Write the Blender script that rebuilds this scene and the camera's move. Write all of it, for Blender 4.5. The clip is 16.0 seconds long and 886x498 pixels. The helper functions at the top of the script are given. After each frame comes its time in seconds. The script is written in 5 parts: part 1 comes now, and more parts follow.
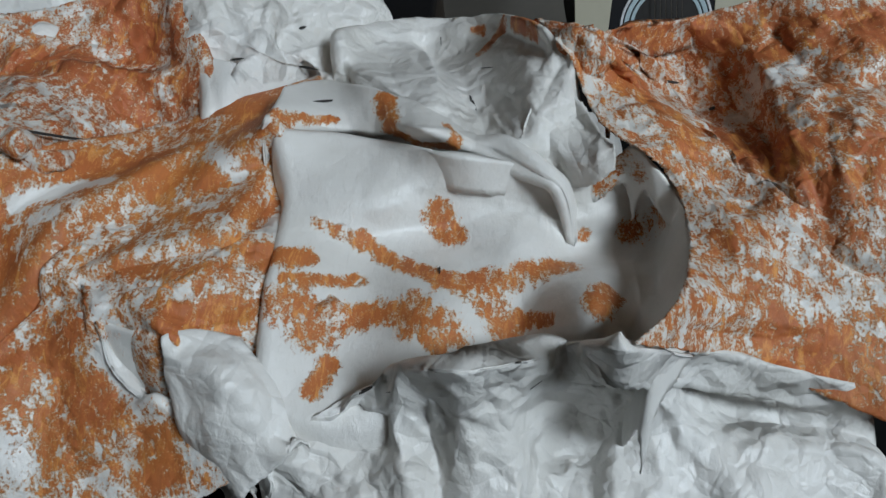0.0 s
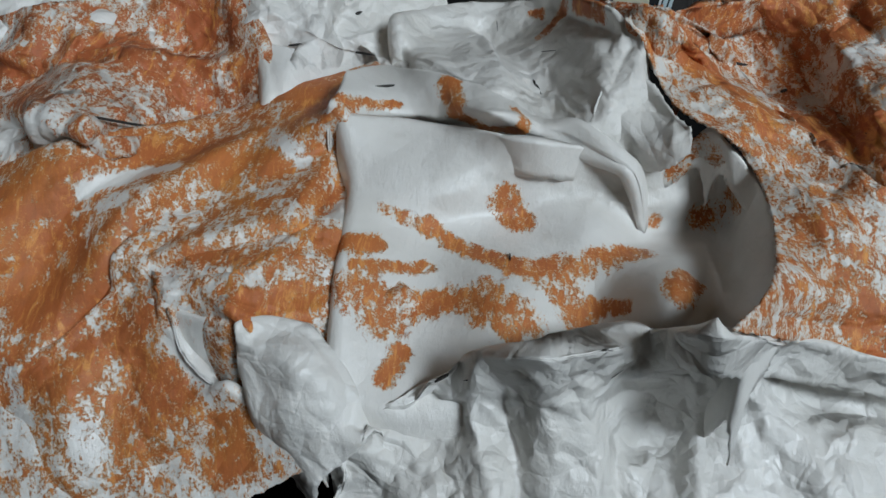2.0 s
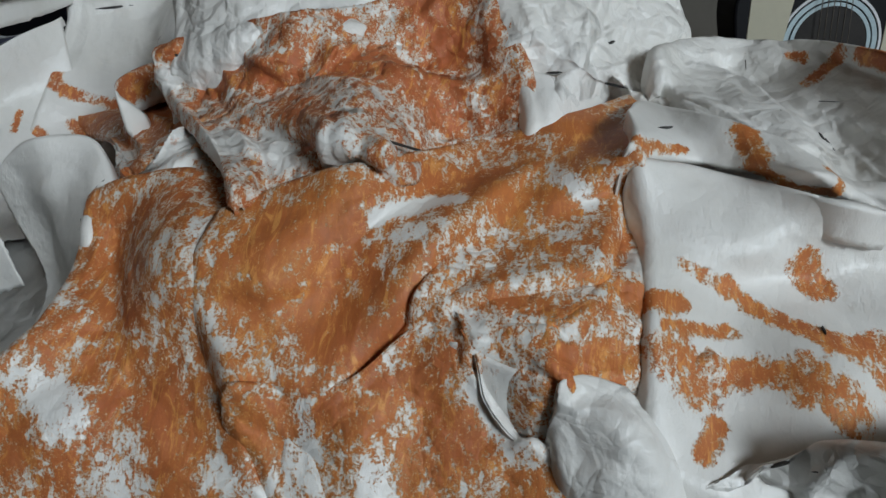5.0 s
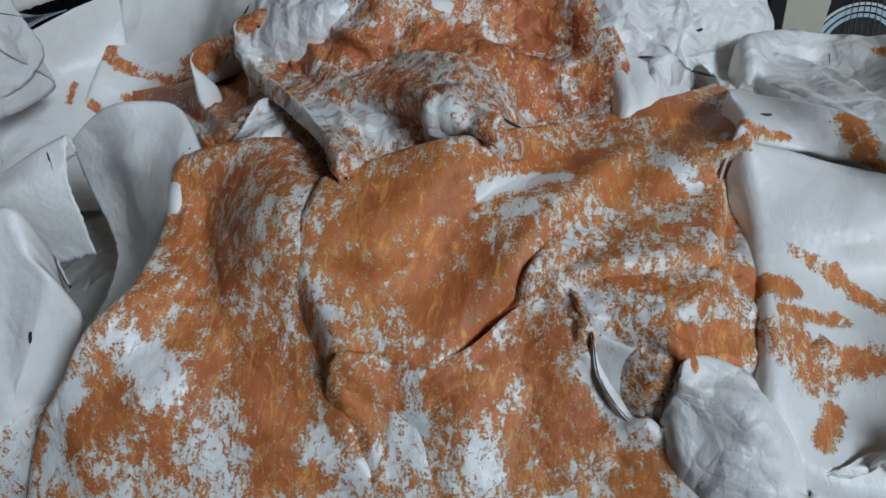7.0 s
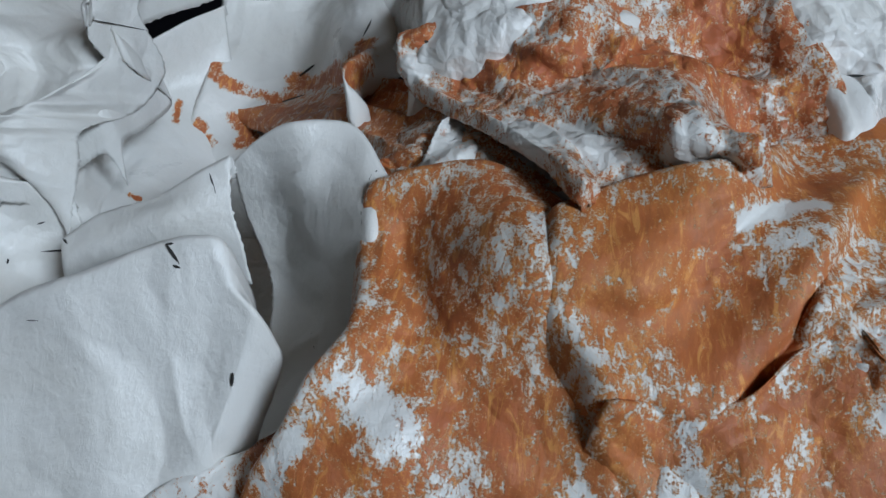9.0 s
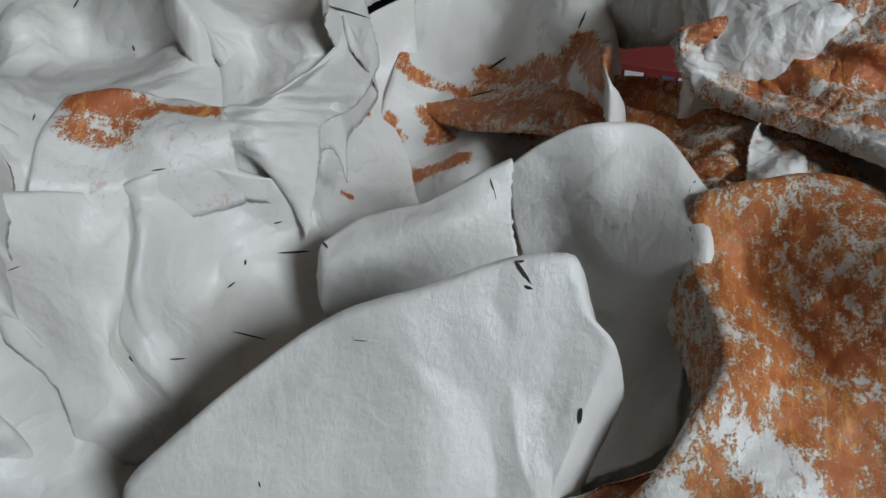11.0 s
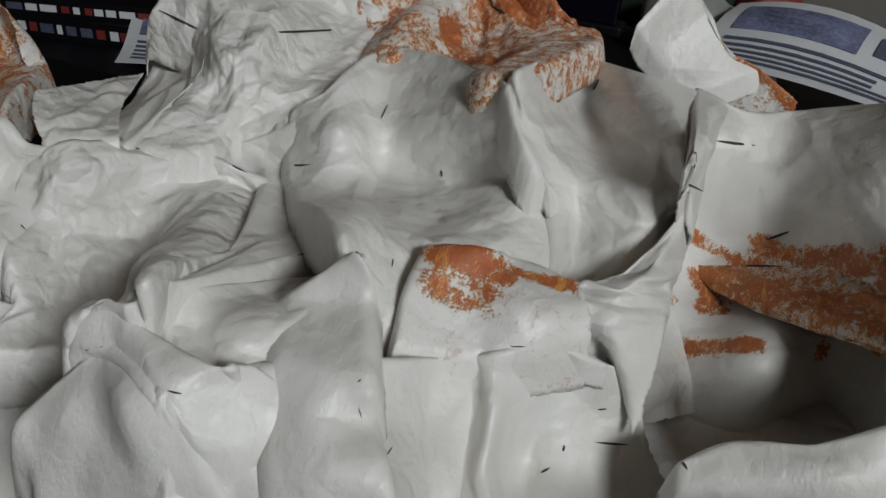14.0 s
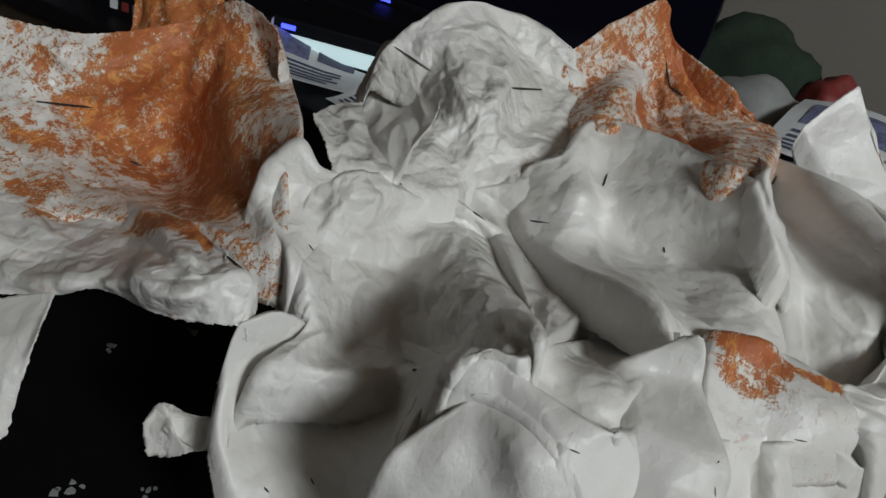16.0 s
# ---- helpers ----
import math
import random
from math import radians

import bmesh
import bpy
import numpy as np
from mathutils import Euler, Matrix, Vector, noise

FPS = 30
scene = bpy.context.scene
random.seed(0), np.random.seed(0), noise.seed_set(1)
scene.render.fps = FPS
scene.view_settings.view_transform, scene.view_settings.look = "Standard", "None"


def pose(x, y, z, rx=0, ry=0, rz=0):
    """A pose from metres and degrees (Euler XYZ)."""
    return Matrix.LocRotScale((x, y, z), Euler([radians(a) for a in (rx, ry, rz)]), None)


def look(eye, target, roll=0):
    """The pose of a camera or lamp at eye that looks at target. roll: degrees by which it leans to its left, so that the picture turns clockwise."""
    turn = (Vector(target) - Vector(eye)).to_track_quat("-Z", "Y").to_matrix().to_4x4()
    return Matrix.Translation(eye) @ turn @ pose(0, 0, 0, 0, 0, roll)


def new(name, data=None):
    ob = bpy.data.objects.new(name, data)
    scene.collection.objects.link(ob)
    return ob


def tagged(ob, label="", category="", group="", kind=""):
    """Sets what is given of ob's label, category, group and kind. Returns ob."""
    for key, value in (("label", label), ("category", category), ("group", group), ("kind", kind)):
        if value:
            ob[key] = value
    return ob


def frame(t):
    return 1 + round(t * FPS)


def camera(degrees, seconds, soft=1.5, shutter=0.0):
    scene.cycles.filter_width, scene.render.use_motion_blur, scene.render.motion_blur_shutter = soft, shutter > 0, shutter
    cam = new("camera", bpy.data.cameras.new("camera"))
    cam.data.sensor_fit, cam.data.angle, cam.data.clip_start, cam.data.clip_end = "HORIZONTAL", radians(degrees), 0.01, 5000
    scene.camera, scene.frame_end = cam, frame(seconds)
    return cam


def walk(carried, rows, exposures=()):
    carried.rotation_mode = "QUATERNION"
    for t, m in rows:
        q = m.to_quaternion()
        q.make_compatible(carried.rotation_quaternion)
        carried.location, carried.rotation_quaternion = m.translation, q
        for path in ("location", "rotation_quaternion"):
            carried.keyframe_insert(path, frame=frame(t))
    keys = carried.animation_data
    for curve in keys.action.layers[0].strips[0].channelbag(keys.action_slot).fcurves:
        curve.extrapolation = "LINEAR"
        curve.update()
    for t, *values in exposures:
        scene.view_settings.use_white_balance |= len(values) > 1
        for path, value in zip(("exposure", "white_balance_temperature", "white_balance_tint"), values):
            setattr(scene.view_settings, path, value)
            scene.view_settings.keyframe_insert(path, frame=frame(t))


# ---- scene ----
cam = camera(61.39, 16.0)
PATH = [
    (0, (0.0166, 0.0105, 0.2585), (-0.0089, 0.2457, 0.0740), -6.71),
    (0.5, (0.0124, 0.0099, 0.2546), (-0.0146, 0.2441, 0.0691), -7.12),
    (1, (0.0078, 0.0105, 0.2569), (-0.0216, 0.2451, 0.0724), -7.17),
    (1.5, (0.0027, 0.0106, 0.2565), (-0.0314, 0.2437, 0.0708), -8.00),
    (2, (0.0023, 0.0122, 0.2554), (-0.0332, 0.2452, 0.0697), -8.27),
    (2.5, (-0.0005, 0.0145, 0.2570), (-0.0379, 0.2482, 0.0727), -8.81),
    (3, (-0.0130, 0.0149, 0.2588), (-0.0535, 0.2478, 0.0741), -8.56),
    (3.5, (-0.0215, 0.0168, 0.2577), (-0.0633, 0.2490, 0.0724), -8.91),
    (4, (-0.0321, 0.0191, 0.2585), (-0.0745, 0.2503, 0.0721), -7.83),
    (4.5, (-0.0542, 0.0196, 0.2645), (-0.1006, 0.2500, 0.0781), -6.26),
    (5, (-0.0750, 0.0231, 0.2665), (-0.1267, 0.2538, 0.0818), -5.42),
    (5.2, (-0.0803, 0.0245, 0.2644), (-0.1343, 0.2545, 0.0794), -5.58),
    (7.3, (-0.1152, 0.0150, 0.2584), (-0.1655, 0.2464, 0.0742), -3.03),
    (7.5, (-0.1230, 0.0178, 0.2568), (-0.1734, 0.2494, 0.0728), -3.75),
    (8, (-0.1437, 0.0162, 0.2576), (-0.1969, 0.2508, 0.0783), -3.31),
    (8.5, (-0.1565, 0.0168, 0.2568), (-0.2123, 0.2510, 0.0778), -4.05),
    (9, (-0.1769, 0.0212, 0.2536), (-0.2265, 0.2576, 0.0756), -2.62),
    (9.5, (-0.2141, 0.0219, 0.2408), (-0.2680, 0.2541, 0.0586), -1.86),
    (10, (-0.2314, 0.0232, 0.2440), (-0.2840, 0.2554, 0.0614), -3.55),
    (10.2, (-0.2389, 0.0241, 0.2456), (-0.2960, 0.2560, 0.0641), -3.63),
    (12.3, (-0.2870, 0.0310, 0.2633), (-0.3572, 0.2610, 0.0839), -1.05),
    (12.5, (-0.2913, 0.0317, 0.2695), (-0.3631, 0.2628, 0.0922), 0.46),
    (13, (-0.3119, 0.0301, 0.2735), (-0.3878, 0.2642, 0.1019), 2.12),
    (13.5, (-0.3372, 0.0333, 0.2706), (-0.4208, 0.2683, 0.1038), 3.78),
    (14, (-0.3665, 0.0359, 0.2703), (-0.4583, 0.2717, 0.1091), 4.76),
    (14.5, (-0.4011, 0.0247, 0.2673), (-0.4935, 0.2566, 0.1009), 6.69),
    (15, (-0.4142, 0.0177, 0.2711), (-0.5071, 0.2580, 0.1175), 9.55),
    (15.5, (-0.4358, 0.0035, 0.2690), (-0.5236, 0.2464, 0.1165), 12.84),
    (16, (-0.4621, -0.0152, 0.2725), (-0.5482, 0.2297, 0.1221), 14.82),
]
walk(cam, [(t, look(eye, target, roll)) for t, eye, target, roll in PATH],
     [(0.0, -0.58, 6200, 8), (5.0, -0.52, 6400, 8), (7.5, -0.44, 5800, 8), (10.2, -0.3, 6050, 9), (12.3, -0.5, 6950, 12), (16.0, -0.36, 6900, 11)])

# world, window light and room measures (the table top is z = 0)
FLOOR, CEIL = -0.72, 2.08
WALL_W, WALL_E, WALL_S, WALL_N = -2.3, 2.2, -1.1, 1.75
world = bpy.data.worlds.new("world")
scene.world = world
world.use_nodes = True
wn = world.node_tree.nodes
sky = wn.new("ShaderNodeTexSky")
sky.sky_type, sky.sun_disc = "NISHITA", False
sky.sun_elevation, sky.sun_rotation = radians(38), radians(75)
world.node_tree.links.new(sky.outputs[0], wn["Background"].inputs["Color"])
wn["Background"].inputs["Strength"].default_value = 0.12


def area_lamp(name, eye, target, sx, sy, watts, colour):
    data = bpy.data.lights.new(name, "AREA")
    data.shape, data.size, data.size_y, data.energy, data.color = "RECTANGLE", sx, sy, watts, colour
    ob = new(name, data)
    ob.matrix_world = look(eye, target)
    return ob


# daylight through the window opening
WIN_S = (1.0, 2.0, 1.2, 2.0)      # x0, x1, z0, z1 in the south wall
area_lamp("window_daylight", (1.5, WALL_S - 0.02, 1.6), (0.0, 0.05, 0.3), 0.76, 0.6, 80.0, (0.84, 0.93, 1.0))


# ---- materials ----
def material(name, colour, rough=0.6, metal=0.0, scale=40.0, vary=0.12, bump=0.1, dist=0.002, spec=0.5):
    m = bpy.data.materials.new(name)
    m.use_nodes = True
    n, l = m.node_tree.nodes, m.node_tree.links
    b = n["Principled BSDF"]
    tc = n.new("ShaderNodeTexCoord")
    big, fine = n.new("ShaderNodeTexNoise"), n.new("ShaderNodeTexNoise")
    big.inputs["Scale"].default_value, fine.inputs["Scale"].default_value = scale * 0.15, scale
    big.inputs["Detail"].default_value = fine.inputs["Detail"].default_value = 6
    for t in (big, fine):
        l.new(tc.outputs["Object"], t.inputs["Vector"])
    add = n.new("ShaderNodeMath")
    add.operation = "ADD"
    l.new(big.outputs[0], add.inputs[0]), l.new(fine.outputs[0], add.inputs[1])
    mr = n.new("ShaderNodeMapRange")
    mr.inputs["From Min"].default_value, mr.inputs["From Max"].default_value = 0.6, 1.4
    mr.inputs["To Min"].default_value, mr.inputs["To Max"].default_value = 1 - vary, 1 + vary
    l.new(add.outputs[0], mr.inputs["Value"])
    mx = n.new("ShaderNodeVectorMath")
    mx.operation = "SCALE"
    mx.inputs[0].default_value = colour
    l.new(mr.outputs[0], mx.inputs["Scale"])
    l.new(mx.outputs[0], b.inputs["Base Color"])
    b.inputs["Roughness"].default_value, b.inputs["Metallic"].default_value = rough, metal
    b.inputs["Specular IOR Level"].default_value = spec
    bp = n.new("ShaderNodeBump")
    bp.inputs["Strength"].default_value, bp.inputs["Distance"].default_value = bump, dist
    l.new(fine.outputs[0], bp.inputs["Height"]), l.new(bp.outputs[0], b.inputs["Normal"])
    return m


def paper_material():
    """White-primed crumpled paper with dry-brushed orange paint where the mesh carries paint."""
    m = bpy.data.materials.new("painted_paper")
    m.use_nodes = True
    n, l = m.node_tree.nodes, m.node_tree.links
    b = n["Principled BSDF"]
    tc = n.new("ShaderNodeTexCoord")

    def noise_at(scale, detail, distortion=0.0, rough=0.6, stretch=None):
        t = n.new("ShaderNodeTexNoise")
        t.inputs["Scale"].default_value, t.inputs["Detail"].default_value = scale, detail
        t.inputs["Distortion"].default_value, t.inputs["Roughness"].default_value = distortion, rough
        src = tc.outputs["Object"]
        if stretch:
            mp = n.new("ShaderNodeMapping")
            mp.inputs["Scale"].default_value, mp.inputs["Rotation"].default_value = stretch, (0.3, 0.2, 0.9)
            l.new(src, mp.inputs["Vector"])
            src = mp.outputs[0]
        l.new(src, t.inputs["Vector"])
        return t.outputs[0]

    def maths(op, x, y=0.0, z=0.0):
        k = n.new("ShaderNodeMath")
        k.operation = op
        for i, v in enumerate((x, y, z)):
            if isinstance(v, (int, float)):
                k.inputs[i].default_value = v
            else:
                l.new(v, k.inputs[i])
        return k.outputs[0]

    def span(v, a, c, lo=0.0, hi=1.0):
        k = n.new("ShaderNodeMapRange")
        k.interpolation_type = "SMOOTHSTEP"
        for i, q in zip(("From Min", "From Max", "To Min", "To Max"), (a, c, lo, hi)):
            k.inputs[i].default_value = q
        l.new(v, k.inputs["Value"])
        return k.outputs[0]

    def mix(f, a, c):
        k = n.new("ShaderNodeMix")
        k.data_type = "RGBA"
        for i, v in ((0, f), (6, a), (7, c)):
            if isinstance(v, (float, int, tuple)):
                k.inputs[i].default_value = v
            else:
                l.new(v, k.inputs[i])
        return k.outputs[2]

    paint, red = n.new("ShaderNodeAttribute"), n.new("ShaderNodeAttribute")
    paint.attribute_name, red.attribute_name = "paint", "red"
    coarse = noise_at(120, 8, 0.6, 0.68)
    brush = noise_at(460, 6, 0.6, 0.72, (1.0, 0.45, 0.65))
    grain = noise_at(1300, 3, 0.0, 0.6)
    pattern = maths("ADD", maths("MULTIPLY", coarse, 1.0), maths("MULTIPLY", brush, 1.0))
    pattern = maths("ADD", pattern, maths("MULTIPLY", grain, 0.55))
    level = maths("ADD", paint.outputs["Fac"], maths("MULTIPLY_ADD", pattern, 2.4, -3.03))
    mask = maths("MULTIPLY", span(level, 0.34, 0.68), span(paint.outputs["Fac"], 0.05, 0.18))
    thick = span(level, 0.36, 0.95)
    tone = noise_at(28, 3, 0.3)
    ochre = mix(span(tone, 0.38, 0.62), (0.66, 0.25, 0.03, 1), (0.60, 0.28, 0.05, 1))
    deep = mix(span(tone, 0.35, 0.6), (0.43, 0.095, 0.004, 1), (0.50, 0.135, 0.008, 1))
    orange = mix(thick, ochre, deep)
    rust = mix(thick, (0.58, 0.20, 0.055, 1), (0.40, 0.07, 0.008, 1))
    colour = mix(red.outputs["Fac"], orange, rust)
    streak = noise_at(260, 6, 0.8, 0.72, (1.0, 0.22, 0.5))
    colour = mix(span(streak, 0.34, 0.52), mix(0.5, colour, (0.30, 0.075, 0.008, 1)), mix(span(streak, 0.52, 0.66), colour, (0.70, 0.29, 0.055, 1)))
    stain = noise_at(18, 5, 0.5)
    white = mix(span(stain, 0.35, 0.72), (0.76, 0.745, 0.715, 1), (0.67, 0.65, 0.61, 1))
    wash = maths("MULTIPLY", span(level, 0.12, 0.5), maths("MULTIPLY", span(paint.outputs["Fac"], 0.1, 0.5), 0.5))
    washed = mix(wash, white, (0.72, 0.46, 0.24, 1))
    l.new(mix(maths("MULTIPLY", mask, 0.93), washed, colour), b.inputs["Base Color"])
    l.new(maths("MULTIPLY_ADD", mask, 0.25, span(stain, 0.3, 0.7, 0.27, 0.42)), b.inputs["Roughness"])
    b.inputs["Specular IOR Level"].default_value = 0.5
    b.inputs["Subsurface Weight"].default_value = 0.0
    wrinkle = noise_at(90, 5, 0.2, 0.5)
    fold = n.new("ShaderNodeAttribute")
    fold.attribute_name = "fold"
    bend = n.new("ShaderNodeTexNoise")
    bend.inputs["Scale"].default_value, bend.inputs["Detail"].default_value = 60, 2
    l.new(tc.outputs["Object"], bend.inputs["Vector"])
    warp = n.new("ShaderNodeVectorMath")
    warp.operation = "MULTIPLY_ADD"
    warp.inputs[1].default_value = (0.012, 0.012, 0.012)
    l.new(bend.outputs["Color"], warp.inputs[0]), l.new(tc.outputs["Object"], warp.inputs[2])

    def crease(scale, slope):
        v = n.new("ShaderNodeTexVoronoi")
        v.feature = "DISTANCE_TO_EDGE"
        v.inputs["Scale"].default_value = scale
        l.new(warp.outputs[0], v.inputs["Vector"])
        return maths("MULTIPLY", v.outputs["Distance"], slope / scale)

    creases = maths("ADD", maths("ADD", crease(24, 0.30), crease(52, 0.30)), maths("ADD", crease(110, 0.22), crease(240, 0.12)))
    creases = maths("MULTIPLY", creases, fold.outputs["Fac"])
    height = maths("ADD", maths("MULTIPLY_ADD", wrinkle, 0.0008, creases), maths("MULTIPLY", maths("ADD", brush, maths("MULTIPLY", mask, 0.5)), 0.00035))
    bp = n.new("ShaderNodeBump")
    bp.inputs["Strength"].default_value, bp.inputs["Distance"].default_value = 0.9, 1.0
    l.new(height, bp.inputs["Height"]), l.new(bp.outputs[0], b.inputs["Normal"])
    return m


PAPER = paper_material()
INK = material("dark_tear", (0.03, 0.027, 0.025), 0.8, 0, 300, 0.3)
BLACK = material("black_table", (0.004, 0.004, 0.0045), 0.6, 0, 60, 0.4, 0.05, 0.002, 0.12)
PLASTIC = material("black_plastic", (0.005, 0.005, 0.007), 0.5, 0, 80, 0.2, 0.04, 0.002, 0.2)
# wall, ceiling and carpet tints are set for warm brown bounce into the shadows
WALLPAINT = material("wall_paint", (0.19, 0.175, 0.15), 0.8, 0, 60, 0.05, 0.1)
CEIL_BOUNCE = material("ceiling_warm_bounce", (0.26, 0.165, 0.095), 0.9, 0, 60, 0.04, 0.1)
CARPET = material("carpet", (0.17, 0.095, 0.05), 0.95, 0, 300, 0.3, 0.5)
WOOD = material("dark_wood", (0.05, 0.035, 0.025), 0.5, 0, 50, 0.3, 0.1)
CREAM = material("cream_plastic", (0.55, 0.52, 0.40), 0.5, 0, 80, 0.06)
PEARL = material("pearl_blue_inlay", (0.50, 0.62, 0.66), 0.3, 0, 200, 0.15)
STEEL = material("string_steel", (0.16, 0.14, 0.12), 0.35, 1.0, 200, 0.1)
NEWS = material("newsprint", (0.66, 0.68, 0.70), 0.8, 0, 90, 0.06)
PRINT = material("printed_bar", (0.08, 0.09, 0.14), 0.8, 0, 200, 0.3)
PICTURE = material("printed_picture", (0.16, 0.18, 0.30), 0.6, 0, 160, 0.7)
BLUE = material("blue_card", (0.03, 0.06, 0.22), 0.6, 0, 90, 0.15)
RED = material("red_card", (0.22, 0.03, 0.025), 0.6, 0, 90, 0.15)
GREEN = material("green_cloth", (0.015, 0.03, 0.018), 0.9, 0, 200, 0.3)
WHITE = material("white_card", (0.75, 0.76, 0.78), 0.6, 0, 90, 0.04)
GREYBAG = material("grey_bag", (0.28, 0.29, 0.28), 0.7, 0, 60, 0.12, 0.3)


def glow_material(name, colour, power):
    m = bpy.data.materials.new(name)
    m.use_nodes = True
    b = m.node_tree.nodes["Principled BSDF"]
    b.inputs["Base Color"].default_value = (*colour, 1)
    b.inputs["Emission Color"].default_value, b.inputs["Emission Strength"].default_value = (*colour, 1), power
    return m


SCREEN = material("dark_screen", (0.004, 0.004, 0.010), 0.12, 0, 80, 0.1, 0.0)
LED = glow_material("blue_led", (0.05, 0.08, 1.0), 3.0)
LCD = glow_material("lit_display", (0.55, 0.75, 0.8), 0.7)


# ---- helpers for things ----
def mesh_ob(name, bm, mat, parent=None, label=""):
    me = bpy.data.meshes.new(name)
    bm.normal_update()
    bm.to_mesh(me)
    bm.free()
    me.materials.append(mat)
    ob = new(name, me)
    if parent:
        ob.parent = parent
    if label:
        ob["label"] = label
    return ob


def part(name, bm, mat, parent, label=""):
    return mesh_ob(name, bm, mat, parent, label)


def box(x0, x1, y0, y1, z0, z1, bevel=0.0, m=None):
    bm = bmesh.new()
    bmesh.ops.create_cube(bm, size=1)
    bmesh.ops.transform(bm, matrix=Matrix.Translation(((x0 + x1) / 2, (y0 + y1) / 2, (z0 + z1) / 2)) @ Matrix.Diagonal((x1 - x0, y1 - y0, z1 - z0, 1)), verts=bm.verts)
    if bevel:
        bmesh.ops.bevel(bm, geom=bm.edges[:], offset=bevel, segments=2, affect="EDGES", profile=0.5)
    if m:
        bmesh.ops.transform(bm, matrix=m, verts=bm.verts)
    return bm


def slab(outline, z0, z1, bevel=0.0, m=None):
    """A flat solid of the given outline (x, y)."""
    bm = bmesh.new()
    f = bm.faces.new([bm.verts.new((x, y, z0)) for x, y in outline])
    r = bmesh.ops.extrude_face_region(bm, geom=[f])
    bmesh.ops.translate(bm, vec=(0, 0, z1 - z0), verts=[v for v in r["geom"] if isinstance(v, bmesh.types.BMVert)])
    bmesh.ops.recalc_face_normals(bm, faces=bm.faces[:])
    if bevel:
        bmesh.ops.bevel(bm, geom=[e for e in bm.edges if abs(e.verts[0].co.z - e.verts[1].co.z) < 1e-6], offset=bevel, segments=2, affect="EDGES", profile=0.5)
    if m:
        bmesh.ops.transform(bm, matrix=m, verts=bm.verts)
    return bm


def tube(path, r, sides=8):
    bm = bmesh.new()
    rings = []
    pts = [Vector(p) for p in path]
    for i, p in enumerate(pts):
        d = (pts[min(i + 1, len(pts) - 1)] - pts[max(i - 1, 0)]).normalized()
        q = d.to_track_quat("Z", "Y")
        rings.append([bm.verts.new(p + q @ Vector((r * math.cos(a), r * math.sin(a), 0))) for a in (2 * math.pi * k / sides for k in range(sides))])
    for a, c in zip(rings, rings[1:]):
        for k in range(sides):
            bm.faces.new((a[k], a[(k + 1) % sides], c[(k + 1) % sides], c[k]))
    bm.faces.new(rings[0][::-1]), bm.faces.new(rings[-1])
    return bm


def thing(name, label, category, place=(0, 0, 0), turn=0.0, group=""):
    ob = new(name)
    ob.matrix_world = pose(*place, 0, 0, turn)
    return tagged(ob, label, category, group)


# ---- the room ----
def wall_with_hole(name, axis, at, thick, a0, a1, hole):
    """A wall across axis at the given place, with one opening (a0, a1, z0, z1)."""
    bm = bmesh.new()
    h0, h1, z0, z1 = hole
    for p0, p1, q0, q1 in ((a0, h0, FLOOR, CEIL), (h1, a1, FLOOR, CEIL), (h0, h1, FLOOR, z0), (h0, h1, z1, CEIL)):
        c = box(at, at + thick, p0, p1, q0, q1) if axis == "x" else box(p0, p1, at, at + thick, q0, q1)
        me = bpy.data.meshes.new("piece")
        c.to_mesh(me), c.free()
        bm.from_mesh(me)
        bpy.data.meshes.remove(me)
    return tagged(mesh_ob(name, bm, WALLPAINT), "pale painted plaster wall with a window opening", "wall", kind="structure")


def window(name, axis, at, a0, a1, z0, z1):
    w = tagged(new(name), "white-framed window that lets the daylight in", "window", kind="structure")
    f = 0.05

    def bar(p0, p1, q0, q1, nm):
        c = box(at, at + 0.06, p0, p1, q0, q1, 0.004) if axis == "x" else box(p0, p1, at, at + 0.06, q0, q1, 0.004)
        part(nm, c, WHITE, w)
    bar(a0, a0 + f, z0, z1, "window_frame"), bar(a1 - f, a1, z0, z1, "window_frame")
    bar(a0 + f, a1 - f, z0, z0 + f, "window_frame"), bar(a0 + f, a1 - f, z1 - f, z1, "window_frame")


tagged(mesh_ob("floor", box(WALL_W - .1, WALL_E + .1, WALL_S - .1, WALL_N + .1, FLOOR - 0.1, FLOOR), CARPET), "brown carpeted floor", "floor", kind="structure")
# the ceiling is out of view, coloured brown to warm the shaded folds
tagged(mesh_ob("ceiling", box(WALL_W - .1, WALL_E + .1, WALL_S - .1, WALL_N + .1, CEIL, CEIL + 0.1), CEIL_BOUNCE), "unseen ceiling, brown to bounce warm light", "ceiling", kind="structure")
tagged(mesh_ob("wall_north", box(WALL_W, WALL_E, WALL_N, WALL_N + 0.1, FLOOR, CEIL), WALLPAINT), "pale grey-green painted wall", "wall", kind="structure")
tagged(mesh_ob("wall_east", box(WALL_E, WALL_E + 0.1, WALL_S, WALL_N, FLOOR, CEIL), WALLPAINT), "pale grey-green painted wall", "wall", kind="structure")
tagged(mesh_ob("wall_west", box(WALL_W - 0.1, WALL_W, WALL_S, WALL_N, FLOOR, CEIL), WALLPAINT), "pale grey-green painted wall", "wall", kind="structure")
wall_with_hole("wall_south", "y", WALL_S - 0.1, 0.1, WALL_W, WALL_E, WIN_S)
window("window_1", "y", WALL_S - 0.1, *WIN_S)

# ---- the black table ----
table = thing("work_table", "black work table with scuffed white paint marks", "table")
part("tabletop", box(-1.02, 0.36, -0.35, 0.56, -0.03, 0.0, 0.003), BLACK, table)
